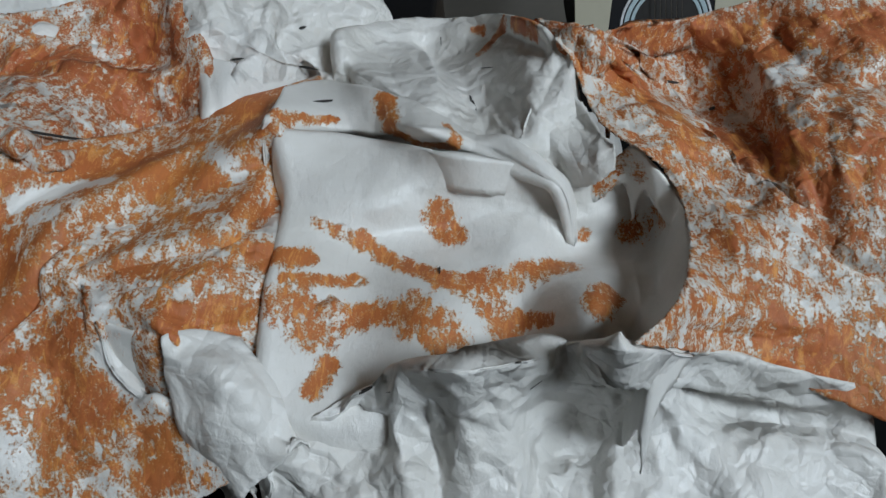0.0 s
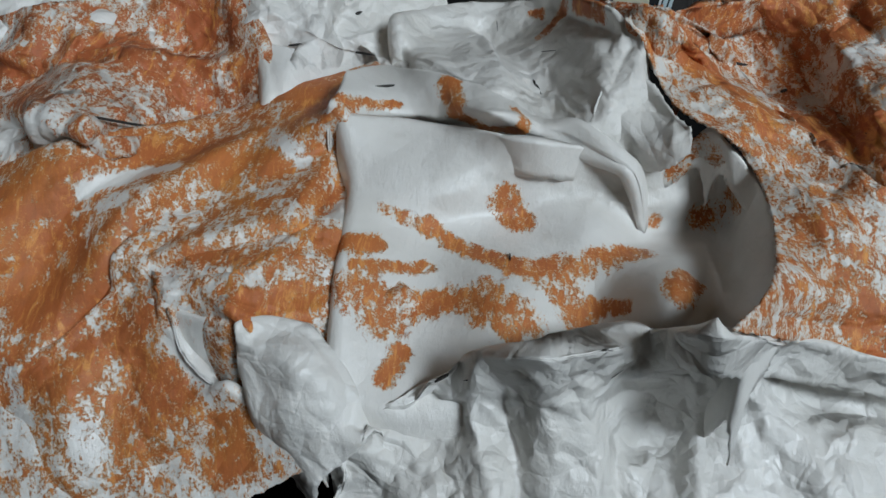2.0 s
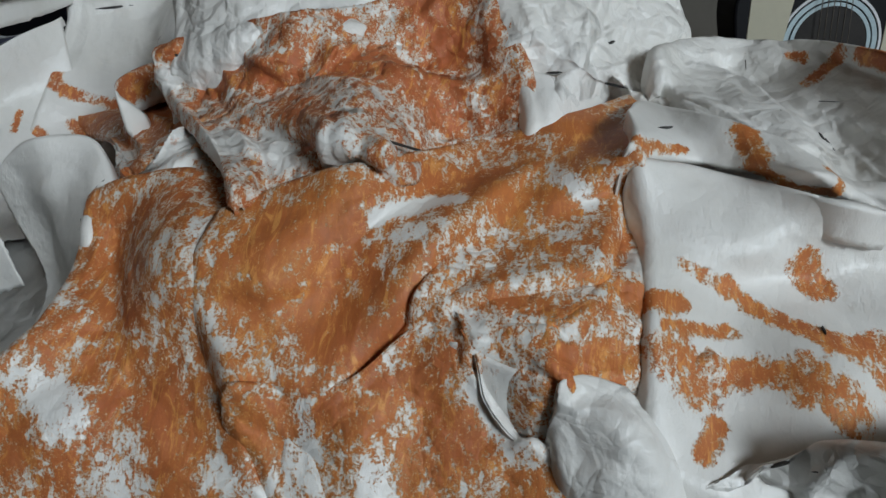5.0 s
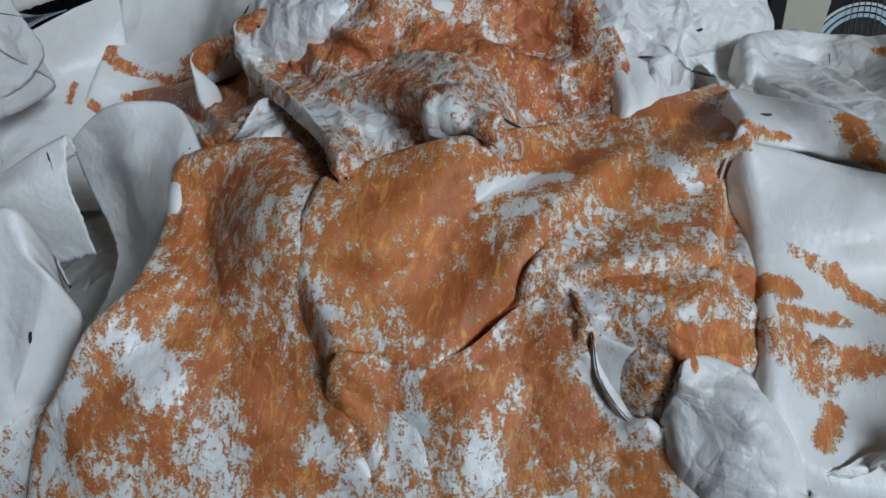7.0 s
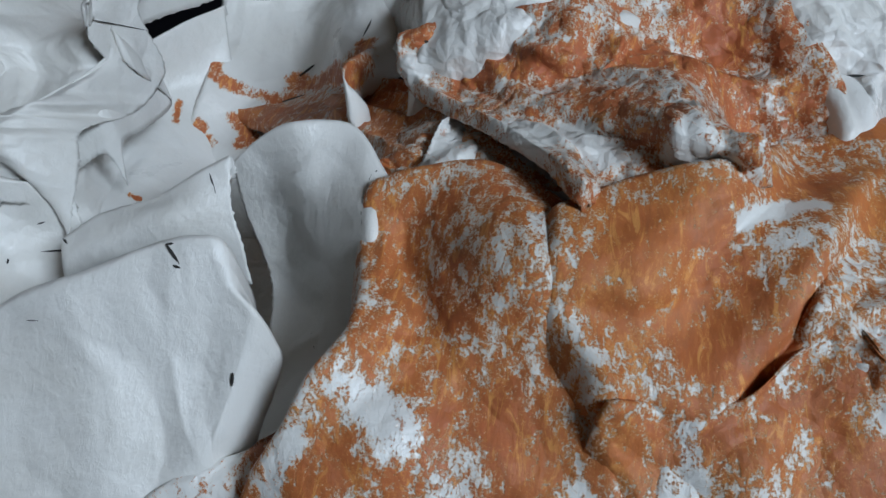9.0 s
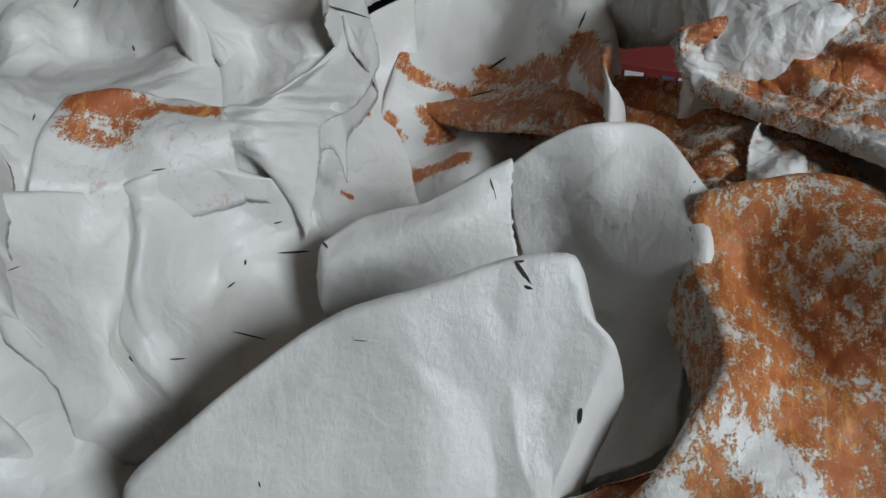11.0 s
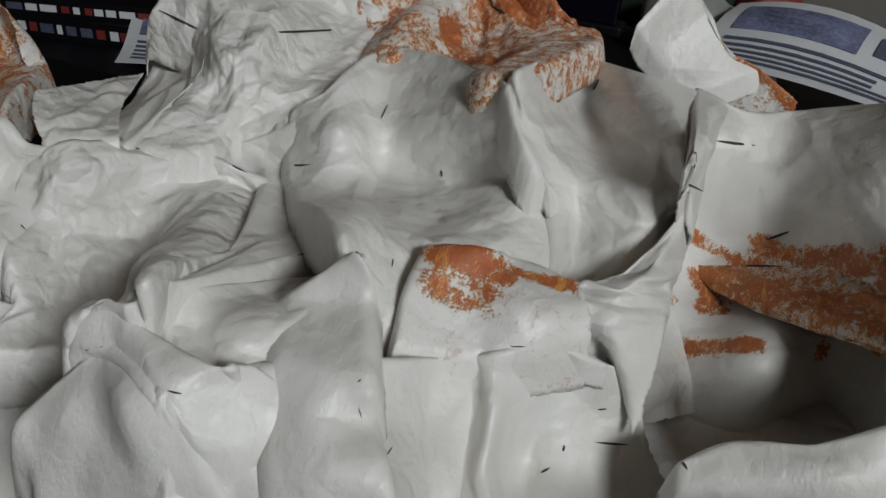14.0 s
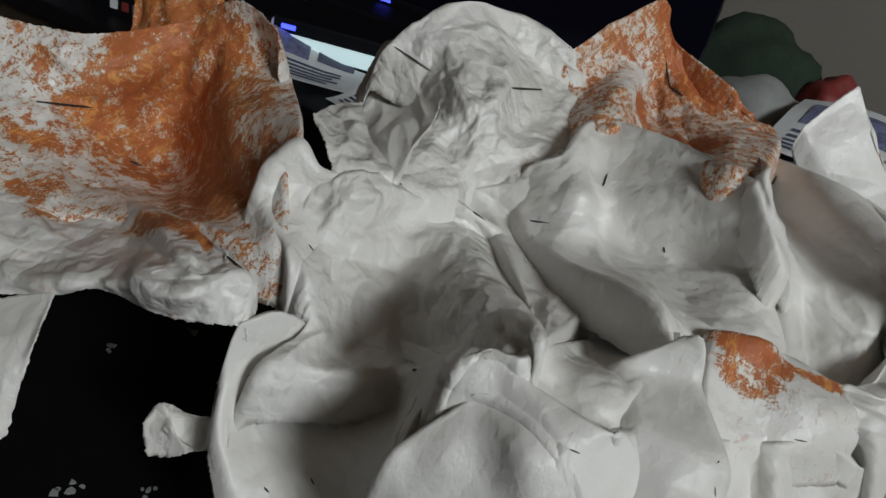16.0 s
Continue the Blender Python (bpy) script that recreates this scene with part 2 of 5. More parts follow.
for x in (-0.98, 0.32):
    for y in (-0.31, 0.52):
        part("leg", box(x - 0.02, x + 0.02, y - 0.02, y + 0.02, FLOOR, -0.03, 0.002), BLACK, table)

# ---- control nets of the paper sheets, rows of (x, y, z) ----
NETS = {}
NETS["cave_bowl"] = [
    [(-0.055, 0.225, 0.142), (-0.031, 0.235, 0.132), (-0.001, 0.215, 0.136), (0.024, 0.221, 0.126), (0.040, 0.218, 0.122), (0.051, 0.218, 0.128), (0.058, 0.214, 0.135)],
    [(-0.052, 0.210, 0.129), (-0.029, 0.210, 0.126), (-0.003, 0.215, 0.118), (0.022, 0.216, 0.111), (0.044, 0.215, 0.109), (0.064, 0.223, 0.105), (0.070, 0.206, 0.122)],
    [(-0.052, 0.190, 0.123), (-0.030, 0.200, 0.114), (-0.004, 0.206, 0.108), (0.022, 0.200, 0.107), (0.044, 0.207, 0.099), (0.064, 0.209, 0.096), (0.070, 0.184, 0.120)],
    [(-0.052, 0.171, 0.120), (-0.029, 0.178, 0.108), (-0.003, 0.172, 0.111), (0.020, 0.180, 0.100), (0.038, 0.163, 0.114), (0.053, 0.166, 0.110), (0.060, 0.152, 0.126)],
    [(-0.052, 0.143, 0.103), (-0.032, 0.142, 0.097), (-0.007, 0.146, 0.095), (0.013, 0.153, 0.091), (0.035, 0.167, 0.077), (0.047, 0.152, 0.098), (0.051, 0.137, 0.124)],
]
NETS["rim_slope"] = [
    [(0.036, 0.254, 0.156), (0.044, 0.244, 0.146), (0.049, 0.227, 0.137), (0.060, 0.209, 0.136), (0.069, 0.207, 0.125), (0.069, 0.182, 0.122), (0.057, 0.148, 0.131), (0.044, 0.128, 0.137)],
    [(0.043, 0.255, 0.157), (0.056, 0.250, 0.142), (0.063, 0.228, 0.137), (0.080, 0.217, 0.125), (0.084, 0.196, 0.121), (0.083, 0.175, 0.119), (0.081, 0.163, 0.111), (0.067, 0.150, 0.110)],
    [(0.050, 0.256, 0.157), (0.075, 0.277, 0.127), (0.084, 0.242, 0.125), (0.094, 0.213, 0.123), (0.098, 0.196, 0.121), (0.103, 0.176, 0.115), (0.105, 0.165, 0.104), (0.089, 0.156, 0.094)],
    [(0.067, 0.271, 0.144), (0.084, 0.278, 0.123), (0.093, 0.235, 0.123), (0.100, 0.201, 0.122), (0.114, 0.189, 0.120), (0.126, 0.176, 0.110), (0.130, 0.160, 0.095), (0.123, 0.147, 0.080)],
]
NETS["right_hill"] = [
    [(0.033, 0.280, 0.155), (0.051, 0.266, 0.153), (0.067, 0.281, 0.148), (0.095, 0.292, 0.145), (0.122, 0.288, 0.152), (0.155, 0.288, 0.157), (0.189, 0.281, 0.158)],
    [(0.041, 0.257, 0.158), (0.064, 0.267, 0.144), (0.086, 0.290, 0.126), (0.105, 0.283, 0.128), (0.122, 0.268, 0.140), (0.146, 0.258, 0.145), (0.180, 0.252, 0.144)],
    [(0.048, 0.254, 0.156), (0.072, 0.274, 0.128), (0.090, 0.256, 0.120), (0.106, 0.253, 0.118), (0.119, 0.241, 0.130), (0.144, 0.243, 0.132), (0.168, 0.224, 0.136)],
    [(0.054, 0.252, 0.149), (0.077, 0.265, 0.123), (0.086, 0.224, 0.123), (0.101, 0.208, 0.120), (0.116, 0.210, 0.125), (0.132, 0.210, 0.128), (0.161, 0.205, 0.125)],
    [(0.058, 0.257, 0.143), (0.078, 0.252, 0.125), (0.090, 0.222, 0.120), (0.100, 0.201, 0.121), (0.110, 0.185, 0.119), (0.127, 0.182, 0.114), (0.155, 0.182, 0.107)],
]
NETS["front_crumple"] = [
    [(-0.052, 0.136, 0.094), (-0.038, 0.141, 0.100), (-0.016, 0.144, 0.113), (0.005, 0.132, 0.131), (0.029, 0.149, 0.116), (0.041, 0.127, 0.138), (0.070, 0.152, 0.108), (0.113, 0.154, 0.089)],
    [(-0.050, 0.132, 0.092), (-0.032, 0.139, 0.095), (-0.013, 0.137, 0.103), (0.006, 0.136, 0.110), (0.029, 0.146, 0.104), (0.043, 0.128, 0.123), (0.079, 0.157, 0.083), (0.115, 0.150, 0.074)],
    [(-0.052, 0.128, 0.086), (-0.030, 0.131, 0.086), (-0.007, 0.129, 0.093), (0.013, 0.132, 0.090), (0.032, 0.145, 0.082), (0.051, 0.140, 0.089), (0.078, 0.141, 0.082), (0.116, 0.142, 0.075)],
    [(-0.057, 0.121, 0.076), (-0.030, 0.120, 0.075), (-0.006, 0.121, 0.075), (0.015, 0.122, 0.073), (0.034, 0.124, 0.073), (0.054, 0.125, 0.072), (0.081, 0.127, 0.066), (0.121, 0.129, 0.060)],
]
NETS["grey_leaf"] = [
    [(-0.076, 0.151, 0.123), (-0.069, 0.156, 0.119), (-0.060, 0.157, 0.115)],
    [(-0.075, 0.147, 0.111), (-0.061, 0.144, 0.114), (-0.052, 0.149, 0.107)],
    [(-0.071, 0.139, 0.099), (-0.057, 0.136, 0.104), (-0.046, 0.136, 0.096)],
    [(-0.057, 0.128, 0.085), (-0.052, 0.131, 0.089), (-0.043, 0.134, 0.095)],
]
NETS["fold_band"] = [
    [(-0.059, 0.252, 0.146), (-0.051, 0.282, 0.134), (-0.028, 0.252, 0.142), (-0.011, 0.243, 0.140), (0.003, 0.237, 0.132), (0.019, 0.225, 0.133), (0.034, 0.215, 0.124)],
    [(-0.057, 0.233, 0.148), (-0.046, 0.249, 0.139), (-0.028, 0.244, 0.139), (-0.010, 0.225, 0.143), (0.002, 0.228, 0.134), (0.017, 0.224, 0.130), (0.033, 0.214, 0.123)],
    [(-0.059, 0.226, 0.146), (-0.045, 0.239, 0.136), (-0.027, 0.237, 0.134), (-0.009, 0.219, 0.143), (0.003, 0.226, 0.133), (0.014, 0.223, 0.125), (0.031, 0.214, 0.123)],
    [(-0.058, 0.235, 0.137), (-0.043, 0.247, 0.128), (-0.025, 0.240, 0.129), (-0.008, 0.227, 0.132), (0.005, 0.236, 0.122), (0.018, 0.233, 0.116), (0.031, 0.224, 0.115)],
]
NETS["back_dish"] = [
    [(-0.047, 0.301, 0.144), (-0.030, 0.335, 0.132), (-0.007, 0.341, 0.130), (0.016, 0.322, 0.139), (0.032, 0.268, 0.154), (0.041, 0.249, 0.151)],
    [(-0.044, 0.292, 0.139), (-0.025, 0.312, 0.128), (-0.007, 0.319, 0.123), (0.016, 0.287, 0.136), (0.029, 0.252, 0.147), (0.039, 0.244, 0.146)],
    [(-0.040, 0.285, 0.134), (-0.014, 0.252, 0.140), (-0.001, 0.259, 0.132), (0.013, 0.262, 0.130), (0.026, 0.233, 0.142), (0.037, 0.233, 0.142)],
    [(-0.035, 0.270, 0.136), (-0.011, 0.240, 0.140), (0.003, 0.236, 0.132), (0.014, 0.230, 0.133), (0.026, 0.224, 0.134), (0.038, 0.227, 0.135)],
]
NETS["twist_crest"] = [
    [(0.023, 0.225, 0.135), (0.027, 0.232, 0.142), (0.036, 0.239, 0.145), (0.044, 0.235, 0.141)],
    [(0.024, 0.222, 0.132), (0.031, 0.227, 0.136), (0.040, 0.229, 0.137), (0.048, 0.223, 0.137)],
    [(0.029, 0.220, 0.125), (0.036, 0.221, 0.128), (0.045, 0.216, 0.132), (0.051, 0.214, 0.137)],
]
NETS["white_crumple"] = [
    [(-0.111, 0.319, 0.172), (-0.091, 0.318, 0.171), (-0.074, 0.323, 0.170), (-0.057, 0.332, 0.162), (-0.038, 0.342, 0.151)],
    [(-0.102, 0.291, 0.156), (-0.089, 0.295, 0.156), (-0.073, 0.301, 0.156), (-0.059, 0.311, 0.152), (-0.032, 0.336, 0.137)],
    [(-0.095, 0.276, 0.147), (-0.084, 0.286, 0.145), (-0.072, 0.292, 0.144), (-0.060, 0.305, 0.138), (-0.033, 0.332, 0.128)],
    [(-0.089, 0.264, 0.140), (-0.080, 0.275, 0.141), (-0.065, 0.302, 0.131), (-0.056, 0.293, 0.132), (-0.041, 0.287, 0.132)],
]
NETS["red_ridge"] = [
    [(-0.246, 0.288, 0.153), (-0.219, 0.288, 0.161), (-0.184, 0.284, 0.168), (-0.161, 0.302, 0.164), (-0.136, 0.315, 0.167), (-0.106, 0.310, 0.168)],
    [(-0.242, 0.281, 0.147), (-0.219, 0.281, 0.151), (-0.181, 0.268, 0.154), (-0.158, 0.285, 0.150), (-0.135, 0.302, 0.145), (-0.098, 0.284, 0.152)],
    [(-0.232, 0.269, 0.141), (-0.205, 0.256, 0.147), (-0.176, 0.260, 0.145), (-0.146, 0.256, 0.147), (-0.127, 0.278, 0.137), (-0.092, 0.269, 0.144)],
    [(-0.198, 0.228, 0.148), (-0.179, 0.231, 0.147), (-0.149, 0.215, 0.153), (-0.131, 0.211, 0.154), (-0.121, 0.258, 0.132), (-0.090, 0.262, 0.139)],
    [(-0.174, 0.193, 0.150), (-0.165, 0.206, 0.143), (-0.148, 0.213, 0.144), (-0.127, 0.207, 0.151), (-0.118, 0.248, 0.132), (-0.089, 0.254, 0.135)],
]
NETS["grey_back_crumple"] = [
    [(-0.239, 0.314, 0.184), (-0.206, 0.307, 0.185), (-0.171, 0.315, 0.180), (-0.142, 0.327, 0.174)],
    [(-0.236, 0.297, 0.164), (-0.204, 0.290, 0.169), (-0.169, 0.300, 0.165), (-0.141, 0.319, 0.159)],
    [(-0.236, 0.281, 0.149), (-0.205, 0.279, 0.160), (-0.168, 0.290, 0.158), (-0.141, 0.310, 0.151)],
]
NETS["long_ridge"] = [
    [(-0.180, 0.193, 0.142), (-0.161, 0.202, 0.146), (-0.134, 0.207, 0.151), (-0.111, 0.252, 0.132), (-0.083, 0.262, 0.136), (-0.057, 0.293, 0.130)],
    [(-0.179, 0.177, 0.141), (-0.159, 0.187, 0.143), (-0.134, 0.196, 0.145), (-0.109, 0.230, 0.132), (-0.081, 0.245, 0.135), (-0.054, 0.269, 0.136)],
    [(-0.178, 0.168, 0.135), (-0.157, 0.172, 0.136), (-0.140, 0.187, 0.133), (-0.112, 0.193, 0.141), (-0.088, 0.227, 0.133), (-0.058, 0.226, 0.146)],
    [(-0.176, 0.163, 0.129), (-0.156, 0.167, 0.126), (-0.140, 0.177, 0.125), (-0.120, 0.174, 0.131), (-0.097, 0.197, 0.130), (-0.062, 0.223, 0.132)],
    [(-0.165, 0.150, 0.123), (-0.154, 0.152, 0.118), (-0.139, 0.151, 0.115), (-0.128, 0.163, 0.116), (-0.108, 0.172, 0.131), (-0.069, 0.188, 0.131)],
]
NETS["drape"] = [
    [(-0.163, 0.145, 0.118), (-0.150, 0.150, 0.112), (-0.134, 0.151, 0.115), (-0.120, 0.164, 0.124), (-0.107, 0.170, 0.130), (-0.099, 0.161, 0.126)],
    [(-0.164, 0.142, 0.110), (-0.150, 0.143, 0.103), (-0.134, 0.146, 0.108), (-0.118, 0.156, 0.113), (-0.105, 0.156, 0.120), (-0.096, 0.153, 0.116)],
    [(-0.156, 0.137, 0.098), (-0.144, 0.138, 0.097), (-0.131, 0.140, 0.097), (-0.116, 0.147, 0.101), (-0.103, 0.148, 0.104), (-0.089, 0.148, 0.107)],
    [(-0.151, 0.128, 0.087), (-0.139, 0.130, 0.086), (-0.125, 0.131, 0.086), (-0.112, 0.136, 0.089), (-0.099, 0.141, 0.094), (-0.085, 0.146, 0.105)],
]
NETS["crinkled_flap"] = [
    [(-0.115, 0.172, 0.134), (-0.104, 0.202, 0.132), (-0.081, 0.217, 0.130), (-0.061, 0.224, 0.133), (-0.046, 0.238, 0.134)],
    [(-0.106, 0.169, 0.130), (-0.096, 0.187, 0.130), (-0.077, 0.205, 0.123), (-0.060, 0.206, 0.128), (-0.045, 0.219, 0.127)],
    [(-0.099, 0.161, 0.127), (-0.091, 0.167, 0.132), (-0.074, 0.173, 0.133), (-0.060, 0.188, 0.127), (-0.044, 0.190, 0.121)],
    [(-0.093, 0.158, 0.121), (-0.084, 0.160, 0.128), (-0.073, 0.162, 0.129), (-0.058, 0.175, 0.124), (-0.039, 0.183, 0.114)],
    [(-0.081, 0.152, 0.122), (-0.075, 0.153, 0.124), (-0.064, 0.159, 0.119), (-0.053, 0.166, 0.114), (-0.036, 0.174, 0.111)],
]
NETS["lower_sheet"] = [
    [(-0.149, 0.145, 0.107), (-0.120, 0.135, 0.088), (-0.098, 0.142, 0.094), (-0.070, 0.146, 0.108)],
    [(-0.151, 0.131, 0.090), (-0.117, 0.130, 0.083), (-0.095, 0.135, 0.085), (-0.065, 0.137, 0.097)],
    [(-0.152, 0.117, 0.073), (-0.117, 0.121, 0.072), (-0.091, 0.124, 0.075), (-0.062, 0.130, 0.087)],
]
NETS["hollow_slope"] = [
    [(-0.237, 0.212, 0.133), (-0.222, 0.215, 0.136), (-0.201, 0.219, 0.137), (-0.178, 0.202, 0.134)],
    [(-0.237, 0.197, 0.122), (-0.220, 0.197, 0.122), (-0.192, 0.179, 0.137), (-0.176, 0.173, 0.133)],
    [(-0.231, 0.166, 0.121), (-0.215, 0.173, 0.115), (-0.194, 0.165, 0.121), (-0.175, 0.161, 0.119)],
    [(-0.237, 0.146, 0.116), (-0.219, 0.155, 0.110), (-0.196, 0.153, 0.107), (-0.166, 0.146, 0.110)],
    [(-0.246, 0.136, 0.102), (-0.221, 0.137, 0.105), (-0.196, 0.140, 0.099), (-0.162, 0.135, 0.097)],
    [(-0.256, 0.126, 0.080), (-0.226, 0.125, 0.087), (-0.196, 0.127, 0.087), (-0.154, 0.128, 0.086)],
    [(-0.255, 0.111, 0.065), (-0.225, 0.113, 0.069), (-0.192, 0.114, 0.073), (-0.145, 0.117, 0.071)],
]
NETS["corner_scrap"] = [
    [(-0.270, 0.140, 0.085), (-0.259, 0.142, 0.092), (-0.241, 0.140, 0.110)],
    [(-0.281, 0.129, 0.083), (-0.261, 0.134, 0.086), (-0.241, 0.131, 0.095)],
    [(-0.295, 0.119, 0.072), (-0.265, 0.125, 0.076), (-0.243, 0.123, 0.080)],
]
NETS["grey_wall"] = [
    [(-0.295, 0.234, 0.124), (-0.285, 0.234, 0.133), (-0.270, 0.234, 0.140), (-0.252, 0.238, 0.138), (-0.237, 0.221, 0.129)],
    [(-0.294, 0.232, 0.106), (-0.279, 0.231, 0.109), (-0.265, 0.222, 0.116), (-0.251, 0.214, 0.121), (-0.237, 0.202, 0.126)],
    [(-0.285, 0.222, 0.082), (-0.274, 0.218, 0.085), (-0.261, 0.209, 0.093), (-0.249, 0.200, 0.102), (-0.236, 0.194, 0.108)],
    [(-0.274, 0.186, 0.079), (-0.264, 0.186, 0.081), (-0.255, 0.186, 0.084), (-0.246, 0.183, 0.089), (-0.238, 0.184, 0.095)],
    [(-0.274, 0.152, 0.071), (-0.264, 0.150, 0.078), (-0.256, 0.151, 0.085), (-0.247, 0.155, 0.087), (-0.239, 0.162, 0.088)],
]
NETS["rolled_sheet"] = [
    [(-0.352, 0.207, 0.105), (-0.338, 0.215, 0.111), (-0.317, 0.219, 0.119), (-0.294, 0.230, 0.128)],
    [(-0.350, 0.202, 0.098), (-0.332, 0.207, 0.106), (-0.311, 0.211, 0.114), (-0.293, 0.221, 0.115)],
    [(-0.350, 0.203, 0.084), (-0.334, 0.208, 0.088), (-0.312, 0.212, 0.094), (-0.290, 0.217, 0.101)],
]
NETS["white_slope"] = [
    [(-0.385, 0.443, 0.136), (-0.361, 0.442, 0.130), (-0.339, 0.491, 0.118), (-0.310, 0.493, 0.128), (-0.287, 0.468, 0.146)],
    [(-0.384, 0.425, 0.114), (-0.362, 0.435, 0.111), (-0.332, 0.433, 0.109), (-0.304, 0.406, 0.125), (-0.285, 0.407, 0.138)],
    [(-0.378, 0.379, 0.093), (-0.356, 0.392, 0.084), (-0.325, 0.396, 0.088), (-0.298, 0.369, 0.111), (-0.273, 0.370, 0.120)],
    [(-0.380, 0.348, 0.071), (-0.355, 0.357, 0.067), (-0.325, 0.362, 0.074), (-0.292, 0.352, 0.092), (-0.271, 0.292, 0.136)],
    [(-0.381, 0.326, 0.046), (-0.355, 0.321, 0.057), (-0.327, 0.317, 0.073), (-0.291, 0.349, 0.062), (-0.262, 0.291, 0.118)],
    [(-0.379, 0.298, 0.016), (-0.353, 0.304, 0.031), (-0.325, 0.310, 0.046), (-0.289, 0.349, 0.033), (-0.265, 0.303, 0.092)],
]
NETS["bright_dome"] = [
    [(-0.371, 0.118, 0.091), (-0.350, 0.136, 0.110), (-0.329, 0.150, 0.123), (-0.305, 0.158, 0.131), (-0.285, 0.166, 0.138), (-0.271, 0.169, 0.139)],
    [(-0.367, 0.114, 0.086), (-0.342, 0.133, 0.104), (-0.321, 0.144, 0.114), (-0.298, 0.152, 0.121), (-0.280, 0.159, 0.129), (-0.267, 0.163, 0.130)],
    [(-0.362, 0.111, 0.079), (-0.336, 0.126, 0.093), (-0.313, 0.137, 0.102), (-0.292, 0.147, 0.110), (-0.275, 0.153, 0.114), (-0.260, 0.159, 0.122)],
    [(-0.359, 0.104, 0.070), (-0.327, 0.116, 0.079), (-0.305, 0.128, 0.087), (-0.285, 0.137, 0.093), (-0.273, 0.144, 0.100), (-0.263, 0.151, 0.108)],
    [(-0.343, 0.103, 0.066), (-0.315, 0.112, 0.069), (-0.297, 0.119, 0.074), (-0.281, 0.129, 0.082), (-0.271, 0.138, 0.091), (-0.268, 0.141, 0.094)],
]
NETS["valley_floor"] = [
    [(-0.440, 0.166, 0.137), (-0.431, 0.181, 0.131), (-0.423, 0.200, 0.121), (-0.412, 0.202, 0.125), (-0.398, 0.216, 0.124), (-0.385, 0.225, 0.116), (-0.371, 0.240, 0.104)],
    [(-0.431, 0.158, 0.127), (-0.426, 0.180, 0.113), (-0.416, 0.195, 0.110), (-0.407, 0.195, 0.115), (-0.397, 0.215, 0.106), (-0.386, 0.226, 0.097), (-0.365, 0.233, 0.088)],
    [(-0.418, 0.144, 0.123), (-0.418, 0.163, 0.104), (-0.411, 0.178, 0.098), (-0.403, 0.179, 0.101), (-0.400, 0.206, 0.080), (-0.383, 0.213, 0.082), (-0.357, 0.234, 0.072)],
    [(-0.411, 0.146, 0.103), (-0.410, 0.163, 0.085), (-0.403, 0.165, 0.088), (-0.393, 0.165, 0.092), (-0.388, 0.183, 0.078), (-0.377, 0.201, 0.075), (-0.348, 0.237, 0.055)],
    [(-0.408, 0.143, 0.079), (-0.399, 0.153, 0.071), (-0.390, 0.158, 0.072), (-0.384, 0.161, 0.073), (-0.377, 0.174, 0.063), (-0.365, 0.188, 0.058), (-0.339, 0.221, 0.042)],
]
NETS["painted_bump"] = [
    [(-0.443, 0.220, 0.144), (-0.427, 0.226, 0.143), (-0.416, 0.239, 0.134), (-0.397, 0.238, 0.134)],
    [(-0.441, 0.203, 0.140), (-0.428, 0.215, 0.135), (-0.409, 0.218, 0.136), (-0.392, 0.230, 0.132)],
    [(-0.436, 0.187, 0.133), (-0.423, 0.200, 0.125), (-0.407, 0.209, 0.126), (-0.389, 0.225, 0.126)],
]
NETS["white_rim"] = [
    [(-0.387, 0.443, 0.138), (-0.376, 0.299, 0.164), (-0.374, 0.295, 0.139), (-0.387, 0.251, 0.136), (-0.397, 0.236, 0.134), (-0.391, 0.225, 0.127), (-0.379, 0.238, 0.106)],
    [(-0.378, 0.442, 0.136), (-0.373, 0.309, 0.161), (-0.370, 0.303, 0.133), (-0.377, 0.252, 0.136), (-0.381, 0.238, 0.134), (-0.379, 0.228, 0.125), (-0.374, 0.232, 0.099)],
    [(-0.369, 0.453, 0.129), (-0.370, 0.326, 0.154), (-0.368, 0.322, 0.120), (-0.369, 0.294, 0.112), (-0.369, 0.256, 0.122), (-0.367, 0.245, 0.113), (-0.368, 0.226, 0.091)],
]
NETS["basin_wall"] = [
    [(-0.540, 0.291, 0.143), (-0.528, 0.300, 0.153), (-0.528, 0.346, 0.156), (-0.492, 0.338, 0.164), (-0.450, 0.304, 0.171)],
    [(-0.538, 0.282, 0.130), (-0.513, 0.282, 0.146), (-0.504, 0.311, 0.140), (-0.469, 0.302, 0.147), (-0.438, 0.287, 0.160)],
    [(-0.514, 0.253, 0.129), (-0.501, 0.270, 0.130), (-0.492, 0.290, 0.124), (-0.462, 0.293, 0.127), (-0.425, 0.281, 0.147)],
    [(-0.463, 0.199, 0.154), (-0.467, 0.224, 0.143), (-0.453, 0.229, 0.140), (-0.436, 0.244, 0.136), (-0.420, 0.284, 0.130)],
    [(-0.447, 0.187, 0.135), (-0.444, 0.198, 0.133), (-0.440, 0.221, 0.127), (-0.425, 0.235, 0.124), (-0.408, 0.254, 0.117)],
]
